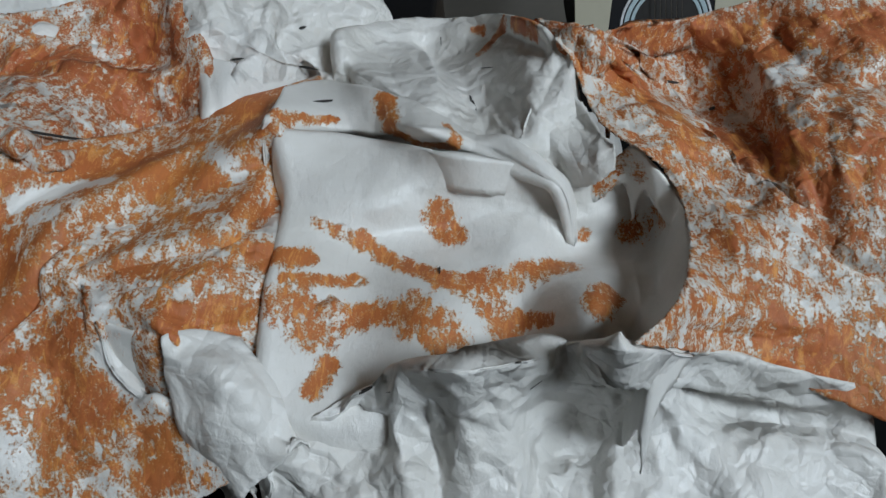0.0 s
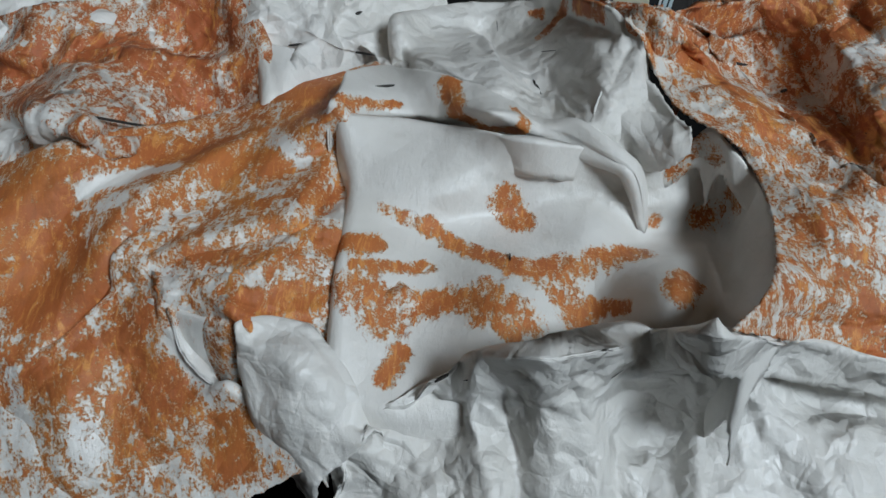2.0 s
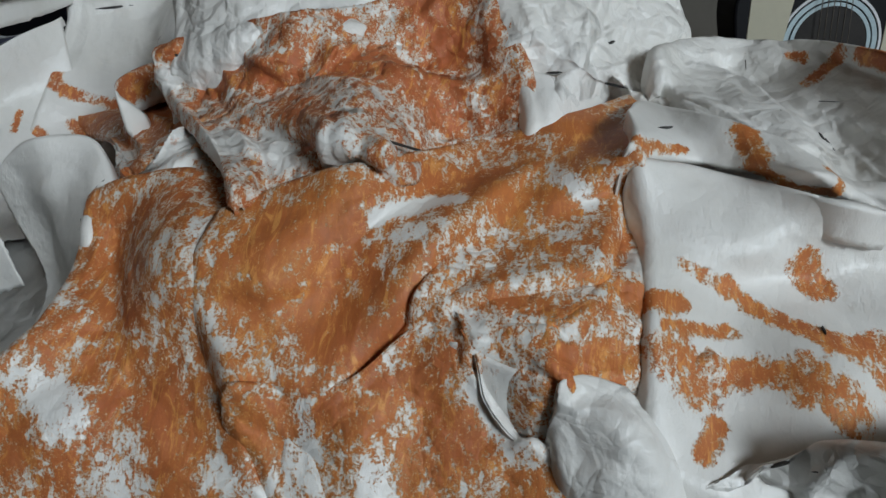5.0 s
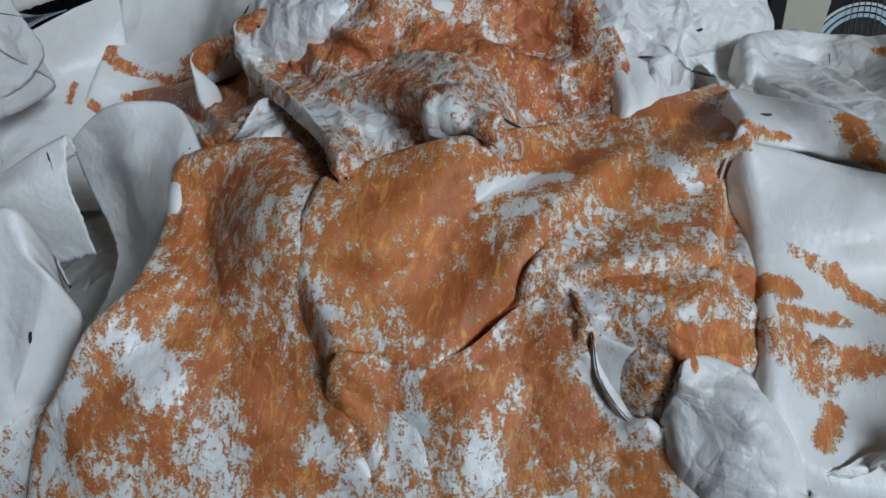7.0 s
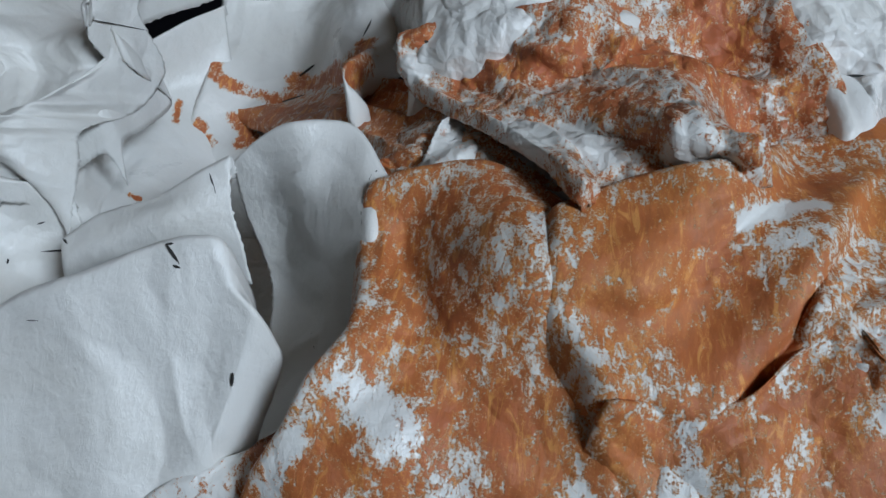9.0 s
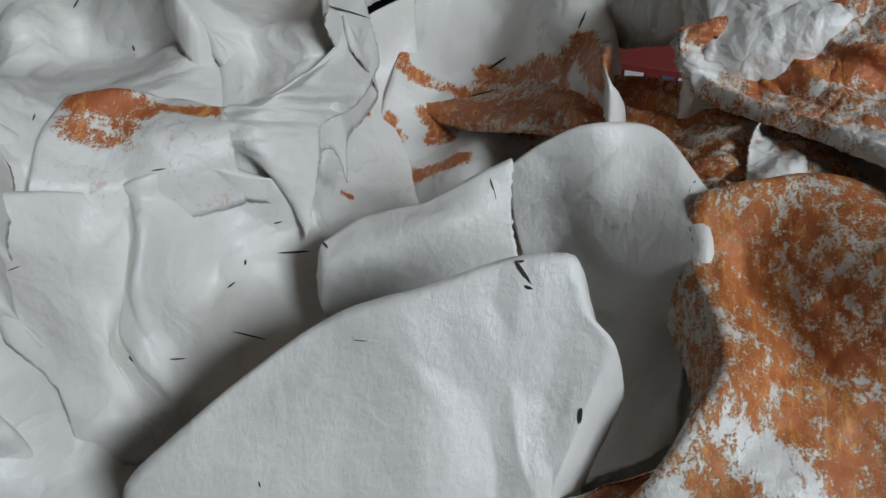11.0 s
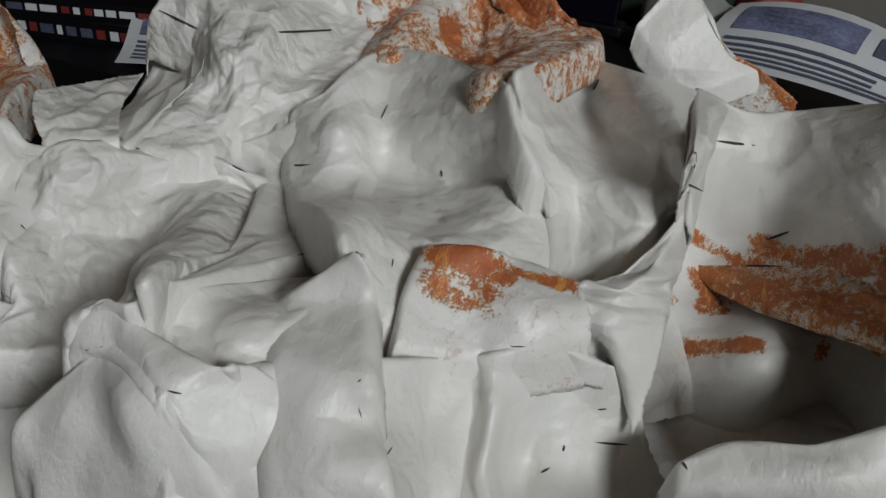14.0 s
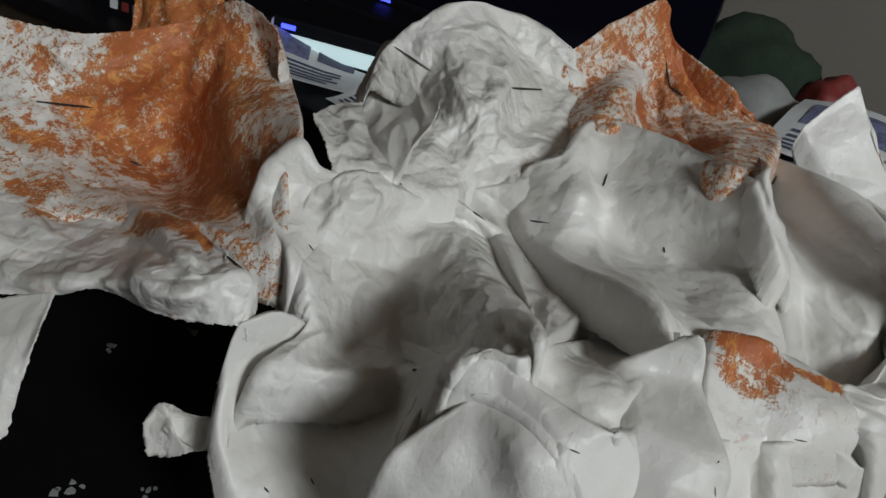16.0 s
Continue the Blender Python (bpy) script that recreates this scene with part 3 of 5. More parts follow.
NETS["basin_side"] = [
    [(-0.449, 0.302, 0.170), (-0.447, 0.320, 0.173), (-0.459, 0.453, 0.140), (-0.411, 0.401, 0.153), (-0.388, 0.426, 0.142)],
    [(-0.437, 0.286, 0.161), (-0.436, 0.308, 0.157), (-0.435, 0.391, 0.131), (-0.404, 0.355, 0.149), (-0.382, 0.324, 0.157)],
    [(-0.425, 0.280, 0.148), (-0.420, 0.295, 0.143), (-0.405, 0.307, 0.138), (-0.386, 0.301, 0.145), (-0.375, 0.300, 0.147)],
    [(-0.419, 0.284, 0.133), (-0.410, 0.291, 0.127), (-0.395, 0.287, 0.129), (-0.383, 0.294, 0.130), (-0.374, 0.318, 0.122)],
    [(-0.409, 0.254, 0.118), (-0.402, 0.256, 0.119), (-0.393, 0.262, 0.121), (-0.384, 0.268, 0.121), (-0.374, 0.274, 0.124)],
]
NETS["pointed_fin"] = [
    [(-0.453, 0.185, 0.157), (-0.449, 0.184, 0.160), (-0.447, 0.185, 0.157)],
    [(-0.465, 0.177, 0.142), (-0.455, 0.180, 0.143), (-0.445, 0.181, 0.145)],
    [(-0.454, 0.156, 0.140), (-0.445, 0.158, 0.141), (-0.434, 0.161, 0.142)],
    [(-0.450, 0.145, 0.132), (-0.439, 0.146, 0.134), (-0.429, 0.153, 0.133)],
    [(-0.443, 0.134, 0.122), (-0.431, 0.137, 0.124), (-0.418, 0.142, 0.125)],
    [(-0.434, 0.125, 0.106), (-0.422, 0.132, 0.104), (-0.412, 0.146, 0.099)],
]
NETS["front_white"] = [
    [(-0.469, 0.131, 0.145), (-0.467, 0.144, 0.140), (-0.453, 0.154, 0.141)],
    [(-0.464, 0.126, 0.135), (-0.458, 0.134, 0.135), (-0.449, 0.144, 0.130)],
    [(-0.462, 0.120, 0.121), (-0.454, 0.128, 0.119), (-0.442, 0.133, 0.121)],
    [(-0.462, 0.110, 0.104), (-0.446, 0.117, 0.104), (-0.428, 0.127, 0.105)],
    [(-0.464, 0.102, 0.080), (-0.440, 0.109, 0.085), (-0.417, 0.127, 0.076)],
]
NETS["shaded_back"] = [
    [(-0.497, 0.146, 0.149), (-0.487, 0.159, 0.150), (-0.474, 0.234, 0.114), (-0.454, 0.197, 0.150)],
    [(-0.491, 0.147, 0.144), (-0.479, 0.156, 0.143), (-0.464, 0.168, 0.142), (-0.451, 0.198, 0.135)],
    [(-0.478, 0.141, 0.142), (-0.467, 0.144, 0.142), (-0.460, 0.154, 0.140), (-0.452, 0.164, 0.139)],
]
NETS["white_dome"] = [
    [(-0.594, 0.200, 0.141), (-0.581, 0.211, 0.148), (-0.575, 0.250, 0.133), (-0.552, 0.259, 0.128), (-0.533, 0.265, 0.117)],
    [(-0.589, 0.186, 0.130), (-0.574, 0.204, 0.135), (-0.567, 0.242, 0.122), (-0.544, 0.254, 0.116), (-0.518, 0.256, 0.108)],
    [(-0.573, 0.172, 0.125), (-0.566, 0.198, 0.117), (-0.549, 0.212, 0.116), (-0.521, 0.197, 0.132), (-0.491, 0.159, 0.156)],
    [(-0.565, 0.166, 0.114), (-0.556, 0.185, 0.106), (-0.538, 0.198, 0.102), (-0.508, 0.159, 0.141), (-0.488, 0.144, 0.157)],
    [(-0.564, 0.142, 0.110), (-0.547, 0.156, 0.109), (-0.530, 0.171, 0.107), (-0.506, 0.140, 0.145), (-0.497, 0.141, 0.152)],
]
NETS["lower_basin"] = [
    [(-0.575, 0.140, 0.121), (-0.569, 0.152, 0.122), (-0.564, 0.174, 0.104), (-0.547, 0.198, 0.095), (-0.508, 0.145, 0.142)],
    [(-0.575, 0.136, 0.103), (-0.569, 0.153, 0.098), (-0.559, 0.182, 0.082), (-0.540, 0.189, 0.085), (-0.508, 0.146, 0.136)],
    [(-0.569, 0.127, 0.089), (-0.561, 0.143, 0.081), (-0.541, 0.152, 0.085), (-0.523, 0.148, 0.097), (-0.510, 0.130, 0.123)],
    [(-0.557, 0.121, 0.074), (-0.547, 0.132, 0.073), (-0.533, 0.136, 0.075), (-0.516, 0.130, 0.089), (-0.505, 0.122, 0.113)],
    [(-0.544, 0.116, 0.059), (-0.532, 0.118, 0.066), (-0.516, 0.119, 0.074), (-0.501, 0.115, 0.091), (-0.491, 0.112, 0.106)],
]
NETS["near_blob"] = [
    [(-0.507, 0.119, 0.127), (-0.501, 0.128, 0.137), (-0.493, 0.135, 0.145), (-0.483, 0.138, 0.145), (-0.471, 0.132, 0.147)],
    [(-0.502, 0.116, 0.118), (-0.496, 0.121, 0.130), (-0.488, 0.127, 0.137), (-0.476, 0.125, 0.142), (-0.466, 0.129, 0.141)],
    [(-0.497, 0.111, 0.107), (-0.489, 0.116, 0.115), (-0.479, 0.120, 0.124), (-0.469, 0.122, 0.126), (-0.459, 0.127, 0.125)],
]
NETS["saddle_strip"] = [
    [(-0.501, 0.136, 0.146), (-0.495, 0.141, 0.153), (-0.480, 0.140, 0.151), (-0.462, 0.138, 0.150), (-0.457, 0.147, 0.145)],
    [(-0.497, 0.135, 0.144), (-0.488, 0.137, 0.146), (-0.473, 0.132, 0.148), (-0.464, 0.133, 0.146), (-0.452, 0.149, 0.139)],
    [(-0.487, 0.136, 0.143), (-0.475, 0.130, 0.146), (-0.465, 0.129, 0.140), (-0.456, 0.133, 0.133), (-0.445, 0.145, 0.129)],
]
NETS["tall_sheet"] = [
    [(-0.783, 0.184, 0.157), (-0.752, 0.207, 0.152), (-0.728, 0.222, 0.153), (-0.717, 0.262, 0.157), (-0.692, 0.269, 0.174), (-0.661, 0.258, 0.173)],
    [(-0.772, 0.174, 0.132), (-0.748, 0.203, 0.135), (-0.729, 0.222, 0.135), (-0.712, 0.258, 0.137), (-0.684, 0.261, 0.152), (-0.655, 0.264, 0.150)],
    [(-0.749, 0.156, 0.120), (-0.733, 0.189, 0.120), (-0.730, 0.223, 0.110), (-0.717, 0.265, 0.105), (-0.657, 0.232, 0.137), (-0.610, 0.210, 0.158)],
    [(-0.721, 0.137, 0.110), (-0.710, 0.171, 0.110), (-0.706, 0.202, 0.099), (-0.704, 0.249, 0.082), (-0.635, 0.209, 0.126), (-0.605, 0.196, 0.145)],
    [(-0.707, 0.126, 0.100), (-0.691, 0.155, 0.105), (-0.675, 0.175, 0.102), (-0.639, 0.178, 0.115), (-0.604, 0.172, 0.126), (-0.588, 0.176, 0.129)],
]
NETS["back_peak"] = [
    [(-0.777, 0.288, 0.127), (-0.778, 0.297, 0.158), (-0.762, 0.309, 0.174), (-0.734, 0.312, 0.164)],
    [(-0.769, 0.285, 0.121), (-0.758, 0.288, 0.132), (-0.742, 0.292, 0.140), (-0.726, 0.300, 0.149)],
]
NETS["rolled_tube"] = [
    [(-0.716, 0.137, 0.107), (-0.699, 0.167, 0.105), (-0.694, 0.196, 0.096), (-0.633, 0.173, 0.120), (-0.595, 0.154, 0.133)],
    [(-0.701, 0.127, 0.108), (-0.670, 0.145, 0.107), (-0.654, 0.161, 0.110), (-0.604, 0.142, 0.132), (-0.588, 0.149, 0.133)],
    [(-0.697, 0.123, 0.101), (-0.663, 0.130, 0.102), (-0.632, 0.136, 0.112), (-0.594, 0.132, 0.130), (-0.580, 0.148, 0.129)],
    [(-0.692, 0.118, 0.087), (-0.656, 0.128, 0.096), (-0.633, 0.137, 0.106), (-0.595, 0.132, 0.117), (-0.575, 0.140, 0.120)],
]
NETS["hanging_strip"] = [
    [(-0.677, 0.116, 0.088), (-0.658, 0.127, 0.096), (-0.648, 0.132, 0.100)],
    [(-0.656, 0.101, 0.083), (-0.643, 0.109, 0.086), (-0.638, 0.114, 0.091)],
    [(-0.646, 0.087, 0.054), (-0.639, 0.093, 0.059), (-0.634, 0.100, 0.065)],
]
NETS["white_knot"] = [
    [(-0.610, 0.194, 0.146), (-0.604, 0.202, 0.154), (-0.595, 0.203, 0.147), (-0.587, 0.206, 0.147)],
    [(-0.606, 0.187, 0.136), (-0.598, 0.195, 0.137), (-0.593, 0.200, 0.140), (-0.584, 0.203, 0.141)],
    [(-0.588, 0.176, 0.129), (-0.580, 0.172, 0.127), (-0.578, 0.181, 0.124), (-0.577, 0.191, 0.126)],
]
NETS["far_scrap"] = [
    [(-0.616, 0.228, 0.155), (-0.640, 0.284, 0.138), (-0.639, 0.308, 0.134)],
    [(-0.601, 0.213, 0.154), (-0.607, 0.240, 0.146), (-0.607, 0.261, 0.140)],
    [(-0.592, 0.208, 0.147), (-0.586, 0.216, 0.148), (-0.577, 0.229, 0.146)],
]
NETS["curled_leaf"] = [
    [(-0.653, 0.327, 0.130), (-0.645, 0.334, 0.160), (-0.622, 0.324, 0.160), (-0.598, 0.308, 0.159)],
    [(-0.630, 0.290, 0.128), (-0.628, 0.316, 0.136), (-0.608, 0.306, 0.143), (-0.590, 0.292, 0.149)],
    [(-0.593, 0.232, 0.141), (-0.584, 0.237, 0.141), (-0.576, 0.232, 0.141), (-0.585, 0.258, 0.141)],
]
NETS["crown"] = [
    [(-0.632, 0.314, 0.166), (-0.621, 0.326, 0.182), (-0.608, 0.354, 0.191), (-0.591, 0.385, 0.182), (-0.561, 0.390, 0.174)],
    [(-0.608, 0.314, 0.161), (-0.602, 0.322, 0.170), (-0.592, 0.345, 0.174), (-0.578, 0.372, 0.166), (-0.554, 0.389, 0.160)],
    [(-0.591, 0.296, 0.152), (-0.575, 0.289, 0.162), (-0.565, 0.303, 0.163), (-0.560, 0.347, 0.152), (-0.547, 0.369, 0.150)],
    [(-0.586, 0.271, 0.141), (-0.570, 0.278, 0.141), (-0.559, 0.288, 0.147), (-0.547, 0.305, 0.149), (-0.538, 0.349, 0.145)],
    [(-0.575, 0.238, 0.136), (-0.561, 0.256, 0.135), (-0.555, 0.278, 0.130), (-0.542, 0.287, 0.138), (-0.526, 0.302, 0.147)],
]
NETS["orange_peak"] = [
    [(-0.561, 0.391, 0.174), (-0.551, 0.434, 0.188), (-0.534, 0.468, 0.201), (-0.520, 0.475, 0.180), (-0.482, 0.456, 0.170)],
    [(-0.555, 0.387, 0.157), (-0.544, 0.427, 0.167), (-0.528, 0.462, 0.167), (-0.505, 0.465, 0.163), (-0.462, 0.452, 0.159)],
    [(-0.543, 0.359, 0.148), (-0.523, 0.359, 0.160), (-0.515, 0.446, 0.141), (-0.485, 0.418, 0.152), (-0.445, 0.440, 0.155)],
    [(-0.528, 0.333, 0.145), (-0.513, 0.347, 0.151), (-0.496, 0.382, 0.146), (-0.468, 0.316, 0.166), (-0.449, 0.311, 0.172)],
]
NETS["white_spike"] = [
    [(-0.431, 0.482, 0.156), (-0.423, 0.493, 0.169), (-0.413, 0.503, 0.183), (-0.410, 0.504, 0.180)],
    [(-0.423, 0.480, 0.147), (-0.410, 0.488, 0.154), (-0.400, 0.499, 0.166), (-0.396, 0.499, 0.164)],
    [(-0.408, 0.479, 0.135), (-0.396, 0.486, 0.140), (-0.385, 0.494, 0.149), (-0.381, 0.495, 0.148)],
    [(-0.393, 0.478, 0.124), (-0.380, 0.485, 0.129), (-0.366, 0.496, 0.136), (-0.358, 0.502, 0.137)],
]
NETS["loose_scrap"] = [
    [(-0.600, 0.125, 0.073), (-0.597, 0.130, 0.081), (-0.585, 0.130, 0.082), (-0.569, 0.129, 0.091)],
    [(-0.597, 0.122, 0.068), (-0.589, 0.125, 0.078), (-0.583, 0.129, 0.074), (-0.567, 0.127, 0.088)],
    [(-0.594, 0.121, 0.064), (-0.586, 0.125, 0.066), (-0.578, 0.126, 0.074), (-0.565, 0.125, 0.085)],
]
NETS["shadow_slope"] = [
    [(-0.374, 0.376, 0.075), (-0.339, 0.383, 0.076), (-0.291, 0.361, 0.100), (-0.226, 0.282, 0.136)],
    [(-0.343, 0.352, 0.073), (-0.283, 0.301, 0.105), (-0.241, 0.272, 0.126), (-0.208, 0.255, 0.135)],
    [(-0.270, 0.273, 0.115), (-0.247, 0.245, 0.122), (-0.226, 0.235, 0.132), (-0.201, 0.239, 0.133)],
    [(-0.250, 0.238, 0.119), (-0.232, 0.221, 0.126), (-0.217, 0.222, 0.130), (-0.179, 0.217, 0.131)],
]
NETS["pink_facet"] = [
    [(-0.557, 0.276, 0.130), (-0.545, 0.284, 0.134), (-0.525, 0.300, 0.146)],
    [(-0.540, 0.269, 0.121), (-0.523, 0.271, 0.122), (-0.510, 0.278, 0.131)],
    [(-0.506, 0.205, 0.135), (-0.505, 0.244, 0.119), (-0.501, 0.271, 0.116)],
    [(-0.487, 0.153, 0.156), (-0.487, 0.195, 0.138), (-0.487, 0.253, 0.112)],
]
NETS["shaded_pocket"] = [
    [(-0.105, 0.162, 0.122), (-0.090, 0.157, 0.119), (-0.076, 0.153, 0.121)],
    [(-0.104, 0.154, 0.102), (-0.092, 0.153, 0.102), (-0.081, 0.152, 0.105)],
    [(-0.106, 0.151, 0.087), (-0.093, 0.152, 0.091), (-0.077, 0.153, 0.099)],
]
NETS["white_tongue"] = [
    [(-0.096, 0.278, 0.148), (-0.086, 0.279, 0.145), (-0.071, 0.296, 0.133)],
    [(-0.092, 0.265, 0.143), (-0.082, 0.269, 0.142), (-0.069, 0.297, 0.130)],
    [(-0.090, 0.256, 0.138), (-0.081, 0.262, 0.136), (-0.067, 0.291, 0.129)],
]
NETS["white_crinkle"] = [
    [(-0.222, 0.246, 0.139), (-0.206, 0.284, 0.132), (-0.192, 0.286, 0.131), (-0.180, 0.282, 0.133), (-0.155, 0.283, 0.128)],
    [(-0.225, 0.234, 0.135), (-0.211, 0.241, 0.137), (-0.194, 0.261, 0.127), (-0.180, 0.266, 0.124), (-0.159, 0.259, 0.125)],
    [(-0.227, 0.215, 0.133), (-0.211, 0.216, 0.134), (-0.195, 0.234, 0.127), (-0.181, 0.232, 0.127), (-0.164, 0.230, 0.124)],
]
NETS["end_crumple"] = [
    [(-0.283, 0.465, 0.141), (-0.276, 0.436, 0.140), (-0.261, 0.432, 0.155), (-0.249, 0.403, 0.163), (-0.242, 0.366, 0.157)],
    [(-0.285, 0.426, 0.136), (-0.270, 0.400, 0.142), (-0.259, 0.386, 0.152), (-0.245, 0.368, 0.156), (-0.233, 0.349, 0.155)],
    [(-0.284, 0.400, 0.134), (-0.268, 0.381, 0.133), (-0.255, 0.356, 0.143), (-0.243, 0.341, 0.150), (-0.230, 0.335, 0.152)],
]
NETS["orange_edge"] = [
    [(-0.406, 0.501, 0.172), (-0.380, 0.496, 0.148), (-0.359, 0.500, 0.138), (-0.334, 0.503, 0.123)],
    [(-0.405, 0.500, 0.160), (-0.386, 0.495, 0.141), (-0.363, 0.500, 0.131), (-0.335, 0.504, 0.115)],
    [(-0.404, 0.498, 0.144), (-0.389, 0.495, 0.130), (-0.367, 0.497, 0.120), (-0.339, 0.506, 0.109)],
]
NETS["white_saddle"] = [
    [(-0.375, 0.406, 0.121), (-0.399, 0.361, 0.116), (-0.412, 0.340, 0.104), (-0.408, 0.278, 0.122), (-0.417, 0.259, 0.121)],
    [(-0.370, 0.388, 0.087), (-0.400, 0.355, 0.088), (-0.397, 0.300, 0.104), (-0.397, 0.264, 0.114), (-0.412, 0.253, 0.112)],
    [(-0.361, 0.360, 0.059), (-0.385, 0.311, 0.077), (-0.391, 0.289, 0.085), (-0.393, 0.258, 0.102), (-0.406, 0.250, 0.101)],
    [(-0.351, 0.320, 0.052), (-0.371, 0.268, 0.076), (-0.375, 0.253, 0.085), (-0.384, 0.244, 0.089), (-0.401, 0.244, 0.087)],
    [(-0.346, 0.306, 0.040), (-0.368, 0.260, 0.064), (-0.373, 0.252, 0.069), (-0.380, 0.245, 0.072), (-0.391, 0.241, 0.076)],
]
NETS["front_fold"] = [
    [(-0.445, 0.126, 0.097), (-0.429, 0.139, 0.108), (-0.418, 0.148, 0.100), (-0.416, 0.161, 0.079)],
    [(-0.441, 0.120, 0.091), (-0.425, 0.133, 0.097), (-0.416, 0.142, 0.087), (-0.411, 0.153, 0.069)],
    [(-0.440, 0.112, 0.076), (-0.421, 0.121, 0.072), (-0.411, 0.132, 0.060), (-0.401, 0.143, 0.048)],
]
DABS = {}
DABS["cave_bowl"] = [
    (0.60, 0.00, 0.57, 0.05, 0.0037, 0.90),
    (0.40, 0.07, 0.50, 0.17, 0.0025, 0.50),
    (0.50, 0.17, 0.65, 0.32, 0.0037, 0.90),
    (0.33, 0.32, 0.45, 0.35, 0.0051, 0.75),
    (0.70, 0.02, 0.67, 0.17, 0.0024, 0.80),
    (0.80, 0.13, 0.78, 0.20, 0.0049, 0.80),
    (0.77, 0.03, 0.83, 0.08, 0.0072, 0.60),
    (0.95, 0.10, 0.90, 0.13, 0.0028, 0.80),
    (0.78, 0.27, 0.83, 0.35, 0.0071, 0.70),
    (0.67, 0.35, 0.57, 0.60, 0.0052, 0.75),
    (0.75, 0.43, 0.82, 0.47, 0.0058, 0.70),
    (0.78, 0.50, 0.77, 0.58, 0.0025, 0.85),
    (0.70, 0.38, 0.68, 0.45, 0.0051, 0.60),
    (0.72, 0.70, 0.67, 0.72, 0.0045, 0.80),
    (0.37, 0.65, 0.38, 0.65, 0.0026, 0.70),
    (0.02, 0.82, 0.08, 0.75, 0.0040, 0.70),
    (0.38, 0.78, 0.28, 0.93, 0.0050, 0.55),
    (0.00, 0.93, 0.10, 0.95, 0.0035, 0.50),
]
DABS["fold_band"] = [
    (0.77, 0.38, 0.72, 0.62, 0.0036, 0.90),
    (0.12, 0.37, 0.50, 0.40, 0.0040, 0.75),
    (0.55, 0.02, 0.53, 0.20, 0.0023, 0.80),
]
DABS["rim_slope"] = [
    (0.48, 0.13, 0.50, 0.25, 0.0075, 0.80),
    (0.48, 0.07, 0.38, 0.18, 0.0038, 0.70),
    (0.48, 0.30, 0.47, 0.38, 0.0071, 0.70),
    (0.32, 0.67, 0.38, 0.73, 0.0083, 0.60),
    (0.53, 0.92, 0.73, 0.97, 0.0091, 0.75),
    (0.75, 0.93, 0.93, 0.97, 0.0090, 0.80),
    (0.22, 0.82, 0.32, 0.87, 0.0052, 0.45),
]
DABS["right_hill"] = [
    (0.08, 0.25, 0.13, 0.53, 0.0084, 0.85),
    (0.82, 0.22, 0.60, 0.40, 0.0094, 0.90),
    (0.65, 0.43, 0.70, 0.57, 0.0086, 0.95),
    (0.20, 0.65, 0.20, 0.82, 0.0113, 0.80),
    (0.82, 0.65, 0.78, 0.80, 0.0082, 0.75),
    (0.37, 0.57, 0.52, 0.42, 0.0051, -0.60),
    (0.28, 0.68, 0.42, 0.62, 0.0050, -0.50),
    (1.00, 0.02, 0.75, 0.17, 0.0082, 0.85),
]
DABS["red_ridge"] = [
    (0.02, 0.80, 0.25, 0.85, 0.0110, 1.00),
    (0.33, 0.53, 0.37, 0.68, 0.0085, 0.90),
    (0.45, 0.55, 0.57, 0.80, 0.0104, 0.80),
    (0.23, 0.95, 0.53, 0.95, 0.0080, 0.65),
    (0.12, 0.08, 0.05, 0.27, 0.0054, 0.85),
    (0.40, 0.13, 0.32, 0.40, 0.0054, 0.85),
    (0.58, 0.32, 0.73, 0.37, 0.0070, 0.60),
    (0.63, 0.88, 0.72, 0.97, 0.0059, 0.50),
    (0.67, 0.65, 0.75, 0.55, 0.0049, 0.45),
    (0.35, 0.00, 0.33, 0.03, 0.0053, -0.80),
    (0.75, 0.20, 0.88, 0.22, 0.0055, -0.80),
    (0.83, 0.42, 0.90, 0.45, 0.0050, -0.80),
    (0.75, 0.05, 0.82, 0.00, 0.0079, -0.90),
]
DABS["long_ridge"] = [
    (0.48, 0.13, 0.32, 0.70, 0.0109, 0.80),
    (0.30, 0.18, 0.37, 0.37, 0.0080, 1.00),
    (0.72, 0.10, 0.78, 0.52, 0.0093, 0.80),
    (0.88, 0.32, 0.98, 0.63, 0.0069, 1.00),
    (0.00, 0.83, 0.40, 0.95, 0.0107, 1.00),
    (0.57, 0.77, 0.67, 0.88, 0.0068, 0.90),
    (0.35, 0.43, 0.38, 0.58, 0.0044, -0.95),
    (0.47, 0.32, 0.50, 0.55, 0.0035, -0.40),
    (0.80, 0.02, 0.90, 0.02, 0.0033, -0.60),
    (0.87, 0.23, 0.95, 0.30, 0.0030, -0.50),
    (0.60, 0.90, 0.72, 0.95, 0.0034, -0.70),
]
DABS["drape"] = [
    (0.22, 0.07, 0.30, 0.17, 0.0060, 0.80),
    (0.18, 0.38, 0.38, 0.50, 0.0067, 0.85),
    (0.28, 0.67, 0.77, 0.77, 0.0074, 0.80),
    (0.55, 0.33, 0.68, 0.35, 0.0067, 0.70),
    (0.80, 0.55, 0.93, 0.63, 0.0059, 0.75),
    (0.77, 0.45, 0.87, 0.45, 0.0060, -0.70),
    (0.12, 0.27, 0.52, 0.25, 0.0030, -0.70),
    (0.38, 0.98, 0.67, 1.00, 0.0057, -0.95),
]
